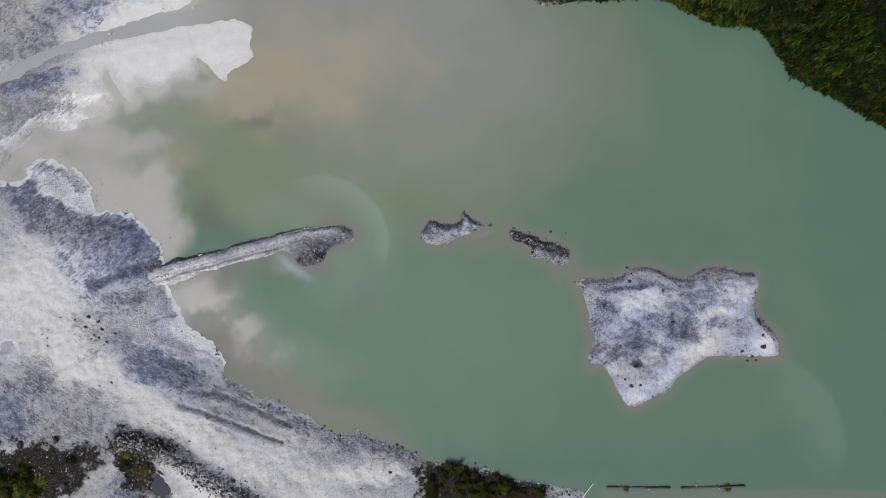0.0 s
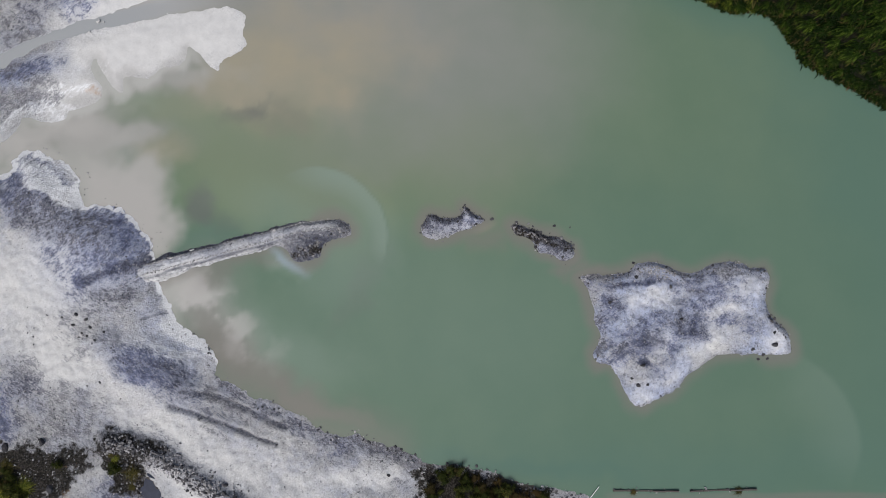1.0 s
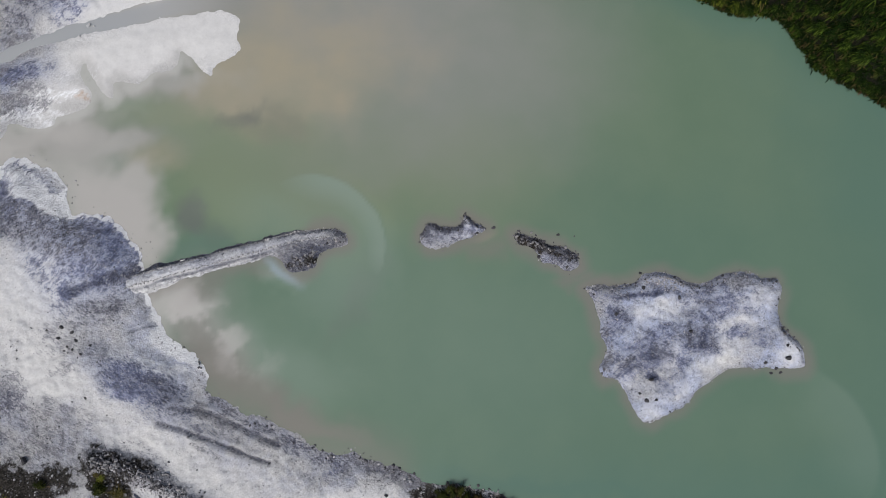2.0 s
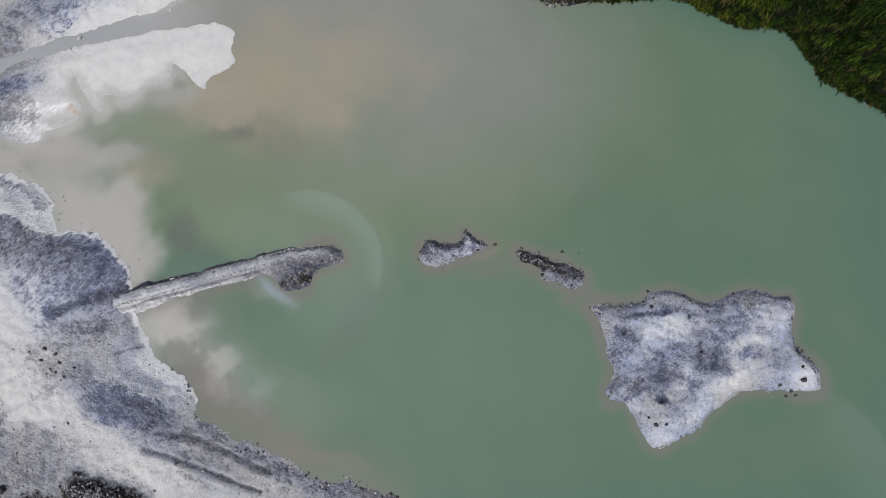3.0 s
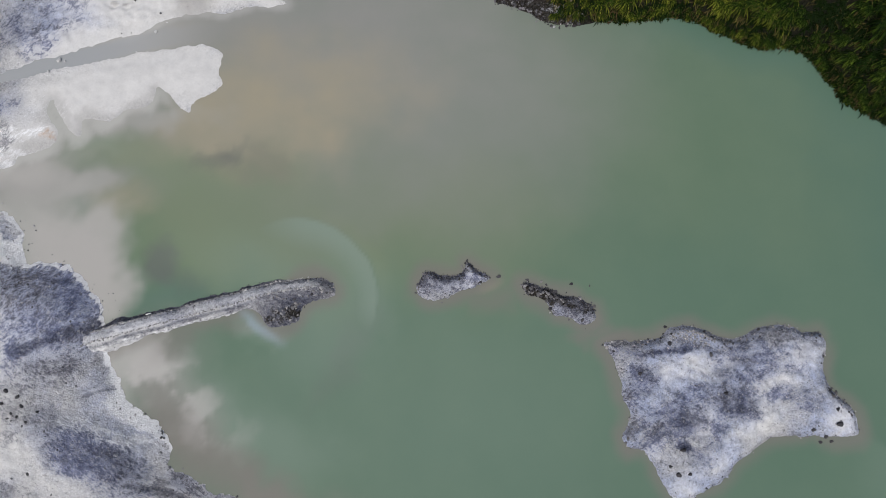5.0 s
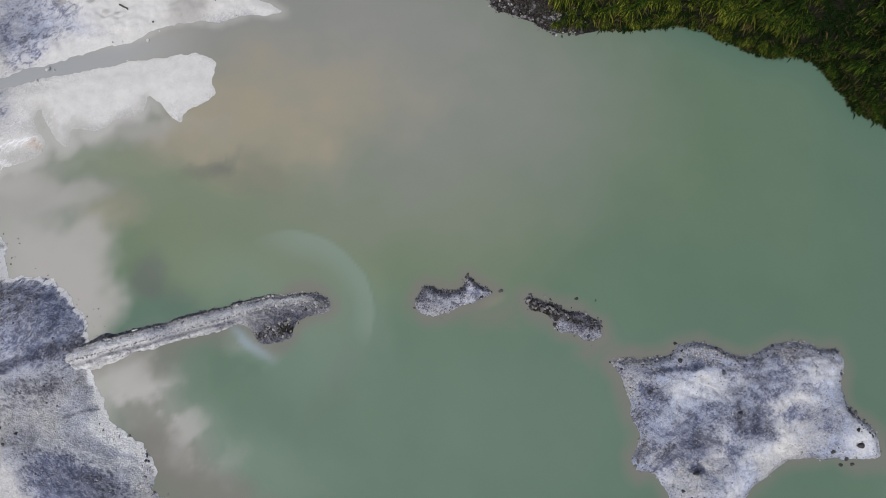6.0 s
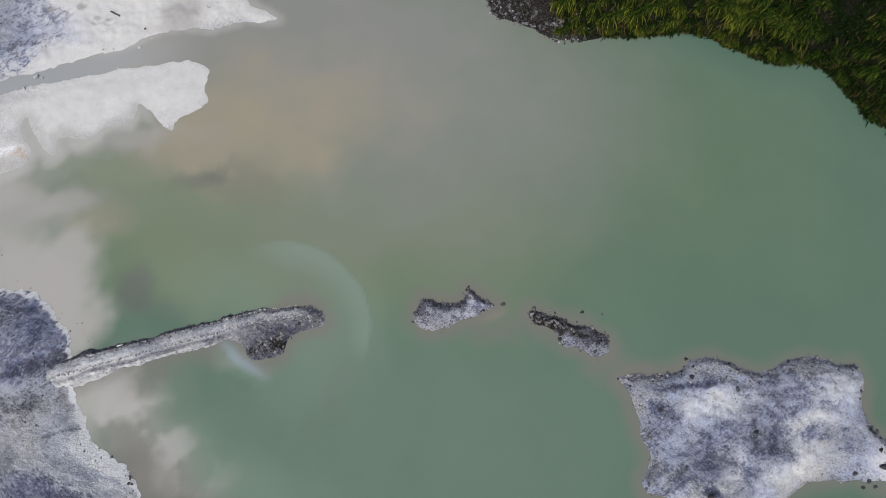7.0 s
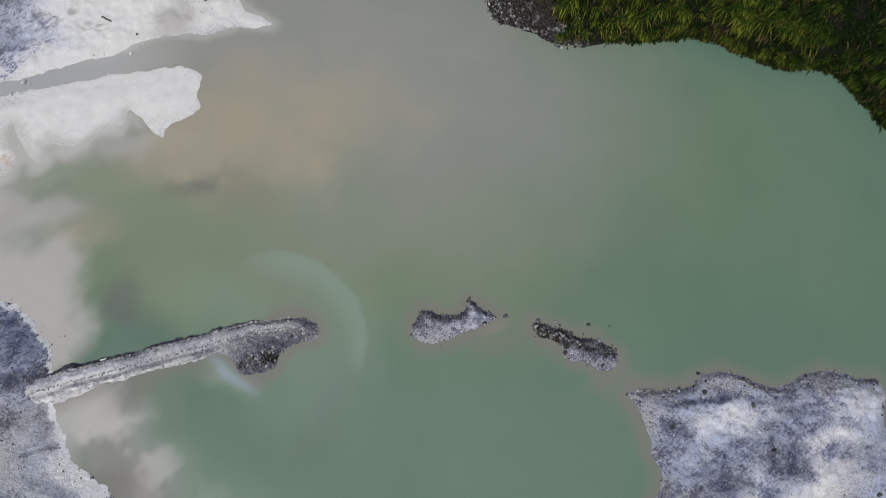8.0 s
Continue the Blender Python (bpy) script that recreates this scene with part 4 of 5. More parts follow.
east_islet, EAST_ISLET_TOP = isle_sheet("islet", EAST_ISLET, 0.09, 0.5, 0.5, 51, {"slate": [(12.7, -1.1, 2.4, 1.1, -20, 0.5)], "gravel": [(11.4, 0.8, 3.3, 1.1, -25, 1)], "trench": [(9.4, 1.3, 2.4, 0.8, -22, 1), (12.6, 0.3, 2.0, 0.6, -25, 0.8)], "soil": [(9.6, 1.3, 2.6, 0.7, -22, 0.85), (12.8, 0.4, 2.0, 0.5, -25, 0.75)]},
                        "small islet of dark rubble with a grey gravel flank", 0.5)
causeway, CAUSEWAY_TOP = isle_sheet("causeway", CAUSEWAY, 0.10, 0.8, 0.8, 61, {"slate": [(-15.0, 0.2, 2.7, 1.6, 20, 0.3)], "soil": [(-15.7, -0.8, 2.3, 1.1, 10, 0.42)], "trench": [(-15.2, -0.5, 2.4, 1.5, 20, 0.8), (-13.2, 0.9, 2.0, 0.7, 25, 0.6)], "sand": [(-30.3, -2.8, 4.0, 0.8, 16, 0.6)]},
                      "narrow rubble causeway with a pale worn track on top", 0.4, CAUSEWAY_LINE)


# ---- stones ----
def height_at(field, x, y):
    xs, ys, z = field
    i = np.clip(np.searchsorted(xs, x) - 1, 0, len(xs) - 2)
    j = np.clip(np.searchsorted(ys, y) - 1, 0, len(ys) - 2)
    u, v = (x - xs[i]) / (xs[i + 1] - xs[i]), (y - ys[j]) / (ys[j + 1] - ys[j])
    return (z[i, j] * (1 - u) + z[i + 1, j] * u) * (1 - v) + (z[i, j + 1] * (1 - u) + z[i + 1, j + 1] * u) * v


def rock_shape(seed, points=13):
    """An angular boulder about 1 m across, its foot a little below zero."""
    r = np.random.default_rng(seed)
    bm = bmesh.new()
    for _ in range(points):
        v = r.normal(size=3)
        v = v / np.linalg.norm(v) * (0.42 + 0.12 * r.random())
        bm.verts.new((v[0] * 1.1, v[1] * 0.85, v[2] * 0.72 + 0.22))
    hull = bmesh.ops.convex_hull(bm, input=list(bm.verts))
    bmesh.ops.delete(bm, geom=[v for v in bm.verts if not v.link_faces], context="VERTS")
    bmesh.ops.triangulate(bm, faces=list(bm.faces))
    mesh = bpy.data.meshes.new("rock")
    bm.to_mesh(mesh)
    bm.free()
    return mesh


ROCKS = [rock_shape(100 + k) for k in range(9)]


def boulder_shape(seed):
    """A worn boulder about 1 m across: a ball cut by a few flat faces and roughened."""
    r = np.random.default_rng(seed)
    bm = bmesh.new()
    bmesh.ops.create_icosphere(bm, subdivisions=3, radius=0.5)
    cuts = [(Vector(r.normal(size=3)).normalized(), r.uniform(0.27, 0.42)) for _ in range(12)]
    for v in bm.verts:
        for way, far in cuts:
            over = v.co.dot(way) - far
            if over > 0:
                v.co -= way * over * 0.9
        v.co *= 1 + 0.16 * noise.noise(v.co * 5 + Vector((seed, 0, 0))) + 0.08 * noise.noise(v.co * 13 + Vector((0, seed, 0)))
        v.co = Vector((v.co.x * 1.15, v.co.y * 0.9, v.co.z * 0.85 + 0.22))
    mesh = bpy.data.meshes.new("boulder")
    bm.to_mesh(mesh)
    bm.free()
    return mesh


BOULDER_SHAPES = [boulder_shape(140 + k) for k in range(6)]
boulder_rock = stone_material("boulder_rock", (0.018, 0.018, 0.024), (0.085, 0.084, 0.09), True)
for m in BOULDER_SHAPES:
    m.materials.append(boulder_rock)
ROCK_ARRAYS = []
for m in ROCKS:
    m.materials.append(rock_dark)
    ROCK_ARRAYS.append((np.array([v.co for v in m.vertices]), np.array([p.vertices for p in m.polygons])))


def stone(name, x, y, z, size, parent=None, flat=1.0):
    shapes = BOULDER_SHAPES if name == "boulder" else ROCKS
    ob = new(name, shapes[rng.integers(len(shapes))])
    ob.matrix_basis = pose(x, y, z, rng.uniform(-25, 25), rng.uniform(-25, 25), rng.uniform(0, 360)) @ Matrix.Diagonal((size, size * rng.uniform(0.75, 1.2), size * flat * rng.uniform(0.7, 1.1), 1))
    ob.parent = parent
    return ob


wet_rubble = stone_material("wet_rubble", (0.014, 0.014, 0.019), (0.22, 0.215, 0.235), False)
pale_stone = stone_material("pale_stone", (0.55, 0.55, 0.55), (0.72, 0.72, 0.71), True)


def many_stones(name, x, y, z, size, mat, label, category):
    """Uncounted small stones as one mesh."""
    co, faces, n = [], [], 0
    for kind in range(len(ROCK_ARRAYS)):
        pick = np.arange(kind, len(x), len(ROCK_ARRAYS))
        v, f = ROCK_ARRAYS[kind]
        turn = rng.uniform(0, 6.28, len(pick))
        c, s_ = np.cos(turn)[:, None], np.sin(turn)[:, None]
        k = size[pick][:, None]
        vx, vy, vz = v[None, :, 0] * k, v[None, :, 1] * k * rng.uniform(0.7, 1.2, (len(pick), 1)), v[None, :, 2] * k * rng.uniform(0.6, 1.0, (len(pick), 1))
        co.append(np.stack([x[pick][:, None] + vx * c - vy * s_, y[pick][:, None] + vx * s_ + vy * c, z[pick][:, None] + vz], 2).reshape(-1, 3))
        faces.append((f[None] + (np.arange(len(pick)) * len(v))[:, None, None]).reshape(-1, 3) + n)
        n += len(pick) * len(v)
    return tagged(part(name, mesh_of(name, np.concatenate(co), np.concatenate(faces)), mat), label, category, kind="stuff")


# loose pebbles and gravel on the mainland
n = 110000
x, y = rng.uniform(-58, 6, n), rng.uniform(-31, 42, n)
d = np.maximum(inside(x, y, WEST_SHORE), inside(x, y, NORTH_SHORE))
chance = 0.12 + 0.6 * patches(x, y, GRAVEL) + 0.25 * patches(x, y, SLATE) + 0.5 * (1 - ramp(d, 0.2, 1.6)) * ramp(x, -28, -20) + 0.35 * ramp(rough(x, y, 3, 4, 71), 0.1, 0.8)
chance *= 1 - 0.85 * np.maximum(patches(x, y, SAND), patches(x, y, SAND_NORTH))
chance *= (1 - 0.5 * patches(x, y, DARK_SOIL)) * ramp(rough(x, y, 1.6, 4, 72), -0.5, 0.6)
ok = (d > 0.1) & (rng.random(n) < 0.7 * chance)
x, y = x[ok], y[ok]
size = 0.05 + 0.24 * rng.random(len(x)) ** 4.5
many_stones("pebbles", x, y, height_at(GROUND, x, y), size, pebble, "loose grey and black pebbles strewn over pale ash", "pebbles")


n = 9000
x, y = rng.uniform(14, 41, n), rng.uniform(-20, 0, n)
d = inside(x, y, BIG_ISLAND)
ok = (d > 0.15) & (rng.random(n) < 0.25 + 0.6 * ramp(rough(x, y, 2.0, 4, 73), -0.2, 0.7))
x, y = x[ok], y[ok]
many_stones("island_pebbles", x, y, height_at(ISLAND_TOP, x, y), 0.05 + 0.14 * rng.random(len(x)) ** 4, ash_pebble, "pale and dark pebbles strewn over the ash island", "pebbles")


def shore_stones(name, line, field, count, spread_in, north_bias, sizes, seed, label, mat=None):
    """Small stones crowding the rim of an island, thickest where it faces north."""
    r = np.random.default_rng(seed)
    (x0, y0), (x1, y1) = line.min(0) - 0.5, line.max(0) + 0.5
    x, y = r.uniform(x0, x1, count * 40), r.uniform(y0, y1, count * 40)
    d = inside(x, y, line)
    up = inside(x, y + 0.3, line) - d
    w = np.exp(-((d - 0.15) / spread_in) ** 2) * (1 - north_bias + north_bias * ramp(-up, 0, 0.25)) + 0.006 * (d > 0)
    ok = np.flatnonzero((r.random(len(x)) < w) & (d > -0.45))[:count]
    x, y = x[ok], y[ok]
    size = sizes[0] + (sizes[1] - sizes[0]) * r.random(len(x)) ** 2.5
    z = np.maximum(height_at(field, x, y), -0.12)
    return many_stones(name, x, y, z, size, mat or rubble, label, "rubble")


shore_stones("island_rubble", BIG_ISLAND, ISLAND_TOP, 1100, 0.6, 0.75, (0.05, 0.24), 1, "small dark stones along the rim of the ash island")
shore_stones("islet_rubble", WEST_ISLET, WEST_ISLET_TOP, 480, 0.35, 0.95, (0.06, 0.24), 2, "dark stones crowding the rim of a small islet", wet_rubble)
shore_stones("islet_rubble", EAST_ISLET, EAST_ISLET_TOP, 480, 0.45, 0.95, (0.07, 0.28), 3, "dark and pale rubble heaped on a small islet", wet_rubble)
shore_stones("causeway_rubble", CAUSEWAY, CAUSEWAY_TOP, 1000, 0.35, 0.92, (0.05, 0.20), 4, "small dark rubble on the flanks of the causeway", wet_rubble)

r = np.random.default_rng(12)
x, y = r.normal(24.4, 1.3, 220), r.normal(-3.0, 0.45, 220)
ok = inside(x, y, BIG_ISLAND) > 0.25
many_stones("island_cobbles", x[ok], y[ok], height_at(ISLAND_TOP, x[ok], y[ok]), 0.10 + 0.14 * r.random(ok.sum()), pebble_pale, "pale rounded cobbles on the northern rim of the island", "cobbles")

# larger rocks that stand out one by one
for parent, line, field, count, seed in ((west_islet, WEST_ISLET, WEST_ISLET_TOP, 26, 5), (east_islet, EAST_ISLET, EAST_ISLET_TOP, 75, 6), (island, BIG_ISLAND, ISLAND_TOP, 60, 7)):
    r = np.random.default_rng(seed)
    for k in range(count):
        s = r.integers(len(line))
        if r.random() < 0.65:  # most lie on the northern rim
            s = max((r.integers(len(line)) for _ in range(3)), key=lambda q: line[q][1] - line[:, 1].mean() - 0.25 * abs(line[q][0] - line[:, 0].mean()))
        x, y = line[s] + r.normal(0, 0.25, 2) + (line.mean(0) - line[s]) * 0.02
        if parent is east_islet and k % 2:
            x = r.uniform(8.0, 12.0)
            y = 1.9 - 0.42 * (x - 8.0) + r.normal(0, 0.28)
        stone("rock", x, y, max(float(height_at(field, np.array([x]), np.array([y]))[0]), -0.1) - 0.05, r.uniform(0.2, 0.42) * (1.25 if parent is east_islet else 1.0), parent)
kerb_stone = stone_material("kerb_stone", (0.26, 0.26, 0.27), (0.68, 0.67, 0.66), True)
KERB_ROCKS = [m.copy() for m in ROCKS[3:6]]
for m in KERB_ROCKS:
    m.materials.clear()
    m.materials.append(kerb_stone)
track = np.array(CAUSEWAY_LINE)
for k in range(290):  # two kerbs of pale stones beside the track
    s = 0.9 + k // 2 / 145 * (len(track) - 1.901)
    i = int(s)
    p, q = track[i], track[i + 1]
    side = np.array([-(q - p)[1], (q - p)[0]]) / np.linalg.norm(q - p) * (0.55 if k % 2 else -0.48)
    x, y = p + (q - p) * (s - i) + side + rng.normal(0, 0.05, 2)
    stone("rock", x, y, float(height_at(CAUSEWAY_TOP, np.array([x]), np.array([y]))[0]) - 0.02, rng.uniform(0.16, 0.30), causeway).data = KERB_ROCKS[k % 3]
tip = [(-12.3, 2), (-14.3, -0.2), (-13, 1.2)][0]
for cx, cy, spread_, count in ((*tip, 0.7, 24), (*[(-15, -0.4)][0], 1.1, 45)):
    for k in range(count):
        x, y = cx + rng.normal(0, spread_ * 1.1), cy + rng.normal(0, spread_ * 0.6)
        h = float(height_at(CAUSEWAY_TOP, np.array([x]), np.array([y]))[0])
        if h > -0.1:
            ob = stone("rock", x, y, h - 0.04, rng.uniform(0.18, 0.45), causeway)
            if spread_ < 1 and k % 2:
                ob.data = KERB_ROCKS[k % 3]

# broken stone lying about on the dark soil
r = np.random.default_rng(14)
x, y = r.uniform(-53, -31, 2600), r.uniform(-30.5, -20, 2600)
ok = r.random(2600) < 0.6 * ramp(patches(x, y, DARK_SOIL), 0.3, 0.8)
many_stones("soil_rubble", x[ok], y[ok], height_at(GROUND, x[ok], y[ok]), 0.07 + 0.26 * r.random(ok.sum()) ** 2.5, rubble, "grey broken stones strewn over dark soil", "rubble")

# small stones in the silty shallows round the knoll
r = np.random.default_rng(15)
x, y = r.uniform(-46, -31, 1500), r.uniform(-2, 12, 1500)
d = inside(x, y, WEST_SHORE)
ok = (d < -0.35) & (r.random(1500) < 0.5 * np.exp((d + 0.3) / 0.7))
many_stones("shallows_stones", x[ok], y[ok], 0 * x[ok] - 0.03, 0.07 + 0.16 * r.random(ok.sum()) ** 2, rubble, "small dark stones lying in silty shallow water", "stones")

# the berm of quarried rock
berm_root = tagged(new("rock_berm"), "bank of heaped angular grey rock beside a track", "rock berm")
line = np.array(BERM_LINE)
berm_root.matrix_basis = pose(*line[0], 0)
for k in range(280):
    s = rng.random() ** 0.9 * (len(line) - 1.001)
    i = int(s)
    p, q = line[i], line[i + 1]
    x, y = p + (q - p) * (s - i) + np.array([-(q - p)[1], (q - p)[0]]) / np.linalg.norm(q - p) * rng.normal(0, 0.62)
    ob = stone("rock", x - line[0][0], y - line[0][1], float(height_at(GROUND, np.array([x]), np.array([y]))[0]) - 0.08, rng.uniform(0.25, 0.68), berm_root)
spur = np.array(SPUR_LINE)
for k in range(60):
    s = rng.random() * (len(spur) - 1.001)
    i = int(s)
    x, y = spur[i] + (spur[i + 1] - spur[i]) * (s - i) + rng.normal(0, 0.5, 2)
    stone("rock", x - line[0][0], y - line[0][1], float(height_at(GROUND, np.array([x]), np.array([y]))[0]) - 0.08, rng.uniform(0.2, 0.6), berm_root)
n = 1500
s = rng.random(n) * (len(line) - 1.001)
i = s.astype(int)
p = line[i] + (line[i + 1] - line[i]) * (s - i)[:, None] + rng.normal(0, 0.75, (n, 2))
many_stones("berm_rubble", p[:, 0], p[:, 1], height_at(GROUND, p[:, 0], p[:, 1]) - 0.02, 0.08 + 0.25 * rng.random(n) ** 2, rubble, "small broken rock between the stones of the berm", "rubble")

# single boulders
BOULDERS = [(37.3, -11.4, 0.5, 0.0, 0, 0), (37.3, -10.1, 0.3, 0.0, 0, 0), (37.1, -8.8, 0.3, 0.0, 0, 0), (37.7, -8.6, 0.3, 0.0, 0, 0), (22.0, -16.0, 0.4, 0.0, 0, 0), (23.0, -15.9, 0.3, 0.0, 0, 0), (26.7, -8.5, 0.3, 0.0, 0, 0), (25.7, -4.9, 0.3, 0.0, 0, 0), (21.2, -15.2, 0.3, 0.0, 0, 0), (36.3, -12.6, 0.3, 0.0, 0, 0), (18.8, -6.6, 0.4, 0.0, 0, 0), (21.9, -3.8, 0.3, 0.0, 0, 0), (35.0, -12.0, 0.3, 0.0, 0, 0), (22.4, -13.7, 0.4, 0.0, 0, 0)]
LAKE_ROCKS = [(5.6, 2.9, 0.3, 0.0, 0, 0), (12.7, 2.1, 0.3, 0.0, 0, 0), (14.5, 1.9, 0.2, 0.0, 0, 0), (36.8, -13.1, 0.3, 0.0, 0, 0), (21.7, -2.2, 0.3, 0.0, 0, 0), (35.8, -13.2, 0.3, 0.0, 0, 0), (15.6, -1.4, 0.1, 0.0, 0, 0)]
for table, field, label in ((BOULDERS, ISLAND_TOP, "dark angular boulder lying on the ash island"), (LAKE_ROCKS, None, "dark rock standing out of the shallow lake water")):
    for x, y, r, *_ in table:
        z = float(height_at(field, np.array([x]), np.array([y]))[0]) if field else -0.06
        tagged(stone("boulder", x, y, z - 0.06, 1.5 * r), label, "boulder", "boulders")
STREAM_STONES = [(-39.6, 25.8, 0.3, 0.0, 0, 0), (-39.0, 25.7, 0.2, 0.0, 0, 0), (-31.7, 26.7, 0.1, 0.0, 0, 0), (-29.8, 29.0, 0.2, 0.0, 0, 0), (-32.3, 28.8, 0.1, 0.0, 0, 0), (-28.7, 30.0, 0.1, 0.0, 0, 0), (-40.6, 24.6, 0.2, 0.0, 0, 0)]
PALE_ROCKS = [m.copy() for m in ROCKS[:3]]
for m in PALE_ROCKS:
    m.materials.clear()
    m.materials.append(pale_stone)
for k, (x, y, r, *_) in enumerate(STREAM_STONES):
    ob = stone("stone", x, y, max(float(height_at(GROUND, np.array([x]), np.array([y]))[0]), -0.06), 2.0 * r)
    ob.data = PALE_ROCKS[k % 3]
    tagged(ob, "small white stone lying in the silty stream", "stone", "white stones")
SHORE_BOULDERS = [(-41.4, -7.8, 0.3, 0.0, 0, 0), (-41.8, -9.0, 0.3, 0.0, 0, 0), (-40.4, -8.4, 0.3, 0.0, 0, 0), (-39.9, -9.2, 0.3, 0.0, 0, 0), (-40.2, -10.2, 0.2, 0.0, 0, 0), (-43.0, -8.1, 0.2, 0.0, 0, 0), (-40.8, -9.9, 0.2, 0.0, 0, 0), (-39.2, -10.7, 0.2, 0.0, 0, 0), (-38.3, -9.8, 0.2, 0.0, 0, 0), (-41.2, -10.4, 0.2, 0.0, 0, 0), (-44.9, -22.0, 0.5, 0.0, 0, 0), (-49.1, -22.7, 0.6, 0.0, 0, 0), (-44.1, -27.3, 0.6, 0.0, 0, 0), (-38.6, -15.4, 0.2, 0.0, 0, 0), (-6.3, -26.0, 0.3, 0.0, 0, 0)]
for x, y, r, *_ in SHORE_BOULDERS:
    tagged(stone("boulder", x, y, float(height_at(GROUND, np.array([x]), np.array([y]))[0]) - 0.06, 1.7 * r), "dark angular boulder lying on pale ash ground", "boulder", "boulders")

# rubble along the southern shore and the stony point under the canes
n = 30000
x, y = rng.uniform(-30, 20, n), rng.uniform(-31, -8, n)
d = inside(x, y, WEST_SHORE)
w = np.exp(-((d - 0.3) / 0.55) ** 2) * (0.25 + 0.75 * ramp(x, -16, -7)) + 0.15 * np.exp(-((np.minimum(near_line(x, y, FURROW)[0], near_line(x, y, FURROW_TWO)[0])) / 0.35) ** 2)
ok = (rng.random(n) < w * 0.6) & (d > -0.3)
x, y = x[ok], y[ok]
many_stones("shore_rubble", x, y, np.maximum(height_at(GROUND, x, y), -0.1), 0.09 + 0.34 * rng.random(len(x)) ** 2.5, rubble, "dark broken stones along the lake edge", "rubble")
n = 26000
x, y = rng.uniform(3, 34, n), rng.uniform(24, 46, n)
d = inside(x, y, EAST_BANK)
w = np.exp(-((d - 0.5) / 0.7) ** 2) * (1 - ramp(x, 13, 16)) + 0.8 * (d > 0) * (1 - ramp(np.hypot(x - 6.4, y - 32.6), 1.0, 2.6))
ok = (rng.random(n) < w) & (d > -0.4)
x, y = x[ok], y[ok]
half = rng.random(len(x)) < 0.72
for pick, mat, label in ((half, wet_rubble, "dark wet stones on a point at the foot of the canes"), (~half, rubble, "dark and pale stones on a point at the foot of the canes")):
    many_stones("point_rubble", x[pick], y[pick], np.maximum(height_at(GROUND, x[pick], y[pick]), -0.1), 0.10 + 0.36 * rng.random(pick.sum()) ** 2.5, mat, label, "rubble")

# ---- canes and tussocks ----
def blades(count, seed, lengths, width, upright, bias, drop=0.0):
    """Arching leaf blades from one root: arrays of places, quads and how far along the blade each place lies. They lean most towards -y."""
    r = np.random.default_rng(seed)
    SEG = 5
    s = np.linspace(0, 1, SEG)
    co, faces, along = [], [], []
    for k in range(count):
        turn = r.normal(-math.pi / 2, 1.0) if r.random() < bias else r.uniform(0, 2 * math.pi)
        way, side = np.array([math.cos(turn), math.sin(turn)]), np.array([-math.sin(turn), math.cos(turn)])
        long, lean = r.uniform(*lengths), r.uniform(0.25, 0.75)
        root = r.normal(0, 0.22, 2)
        out = long * (lean * s + 0.25 * s ** 2)
        up = long * (upright * s - (upright - 0.15 + 0.5 * lean + drop) * s ** 2.2)
        wide = width * r.uniform(0.7, 1.3) * np.array([0.5, 0.9, 1.0, 0.75, 0.12])
        bend = r.normal(0, 0.12) * long * s ** 2
        mid = root + out[:, None] * way + bend[:, None] * side
        twist = r.uniform(-0.5, 0.5)
        for e in (-0.5, 0.5):
            co.append(np.column_stack([mid + (e * wide)[:, None] * side, up + e * wide * twist]))
        b = k * 2 * SEG
        faces += [(b + q, b + q + 1, b + SEG + q + 1, b + SEG + q) for q in range(SEG - 1)]
        along += [s, s]
    return np.concatenate(co), np.array(faces), np.concatenate(along)


def leaf_mesh(name, co, faces, along, mat):
    mesh = mesh_of(name, co, faces)
    mesh.attributes.new("along", "FLOAT", "POINT").data.foreach_set("value", along.astype(np.float32))
    mesh.materials.append(mat)
    return mesh


def plumes(seed, heads=2):
    """A cane clump: a few fountains of arching leaves that hang downhill, at different heights."""
    r = np.random.default_rng(seed)
    co, faces, along, n = [], [], [], 0
    for k in range(heads):
        v, f, a_ = blades(56, seed * 31 + k, (0.5, 1.08), 0.075, 0.9, 0.25, 0.85)
        head = np.array([r.normal(0, 0.42), r.normal(0, 0.42), r.uniform(0.5, 2.4)])
        co.append(v * r.uniform(0.85, 1.2) + head)
        faces.append(f + n)
        along.append(a_ * (0.35 + 0.65 * r.random()))
        n += len(v)
    return np.concatenate(co), np.concatenate(faces), np.concatenate(along)


CANES = [plumes(200 + k) for k in range(7)]
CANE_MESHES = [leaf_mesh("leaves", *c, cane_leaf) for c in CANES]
DRY_MESHES = [leaf_mesh("dry_leaves", *blades(9, 300 + k, (0.6, 1.2), 0.06, 0.7, 0.7), dry_leaf) for k in range(3)]
n = 13000
x, y = rng.uniform(7, 75, n), rng.uniform(4, 62, n)
d = inside(x, y, EAST_BANK)
ok = (d > np.where(x < 16, 0.7, 0.05)) & (d < 17) & ((x > 11.5) | (y > 35.5) | (d > 1.9)) & (np.hypot(x - 6.0, y - 32.6) > 2.6)
x, y, d = x[ok], y[ok], d[ok]
order, taken = np.argsort(d), []
for k in order:  # keep the clumps apart
    if all((x[k] - x[q]) ** 2 + (y[k] - y[q]) ** 2 > (0.16 if d[k] < 0.7 else 0.6 if d[k] < 2.0 else 1.15) for q in taken[-300:]):
        taken.append(k)
x, y, d = x[taken], y[taken], d[taken]
lump = rough(x, y, 5.5, 2, 81)
keep = (lump > -0.5) | (d < 1.4)
x, y, d, lump = x[keep], y[keep], d[keep], lump[keep]
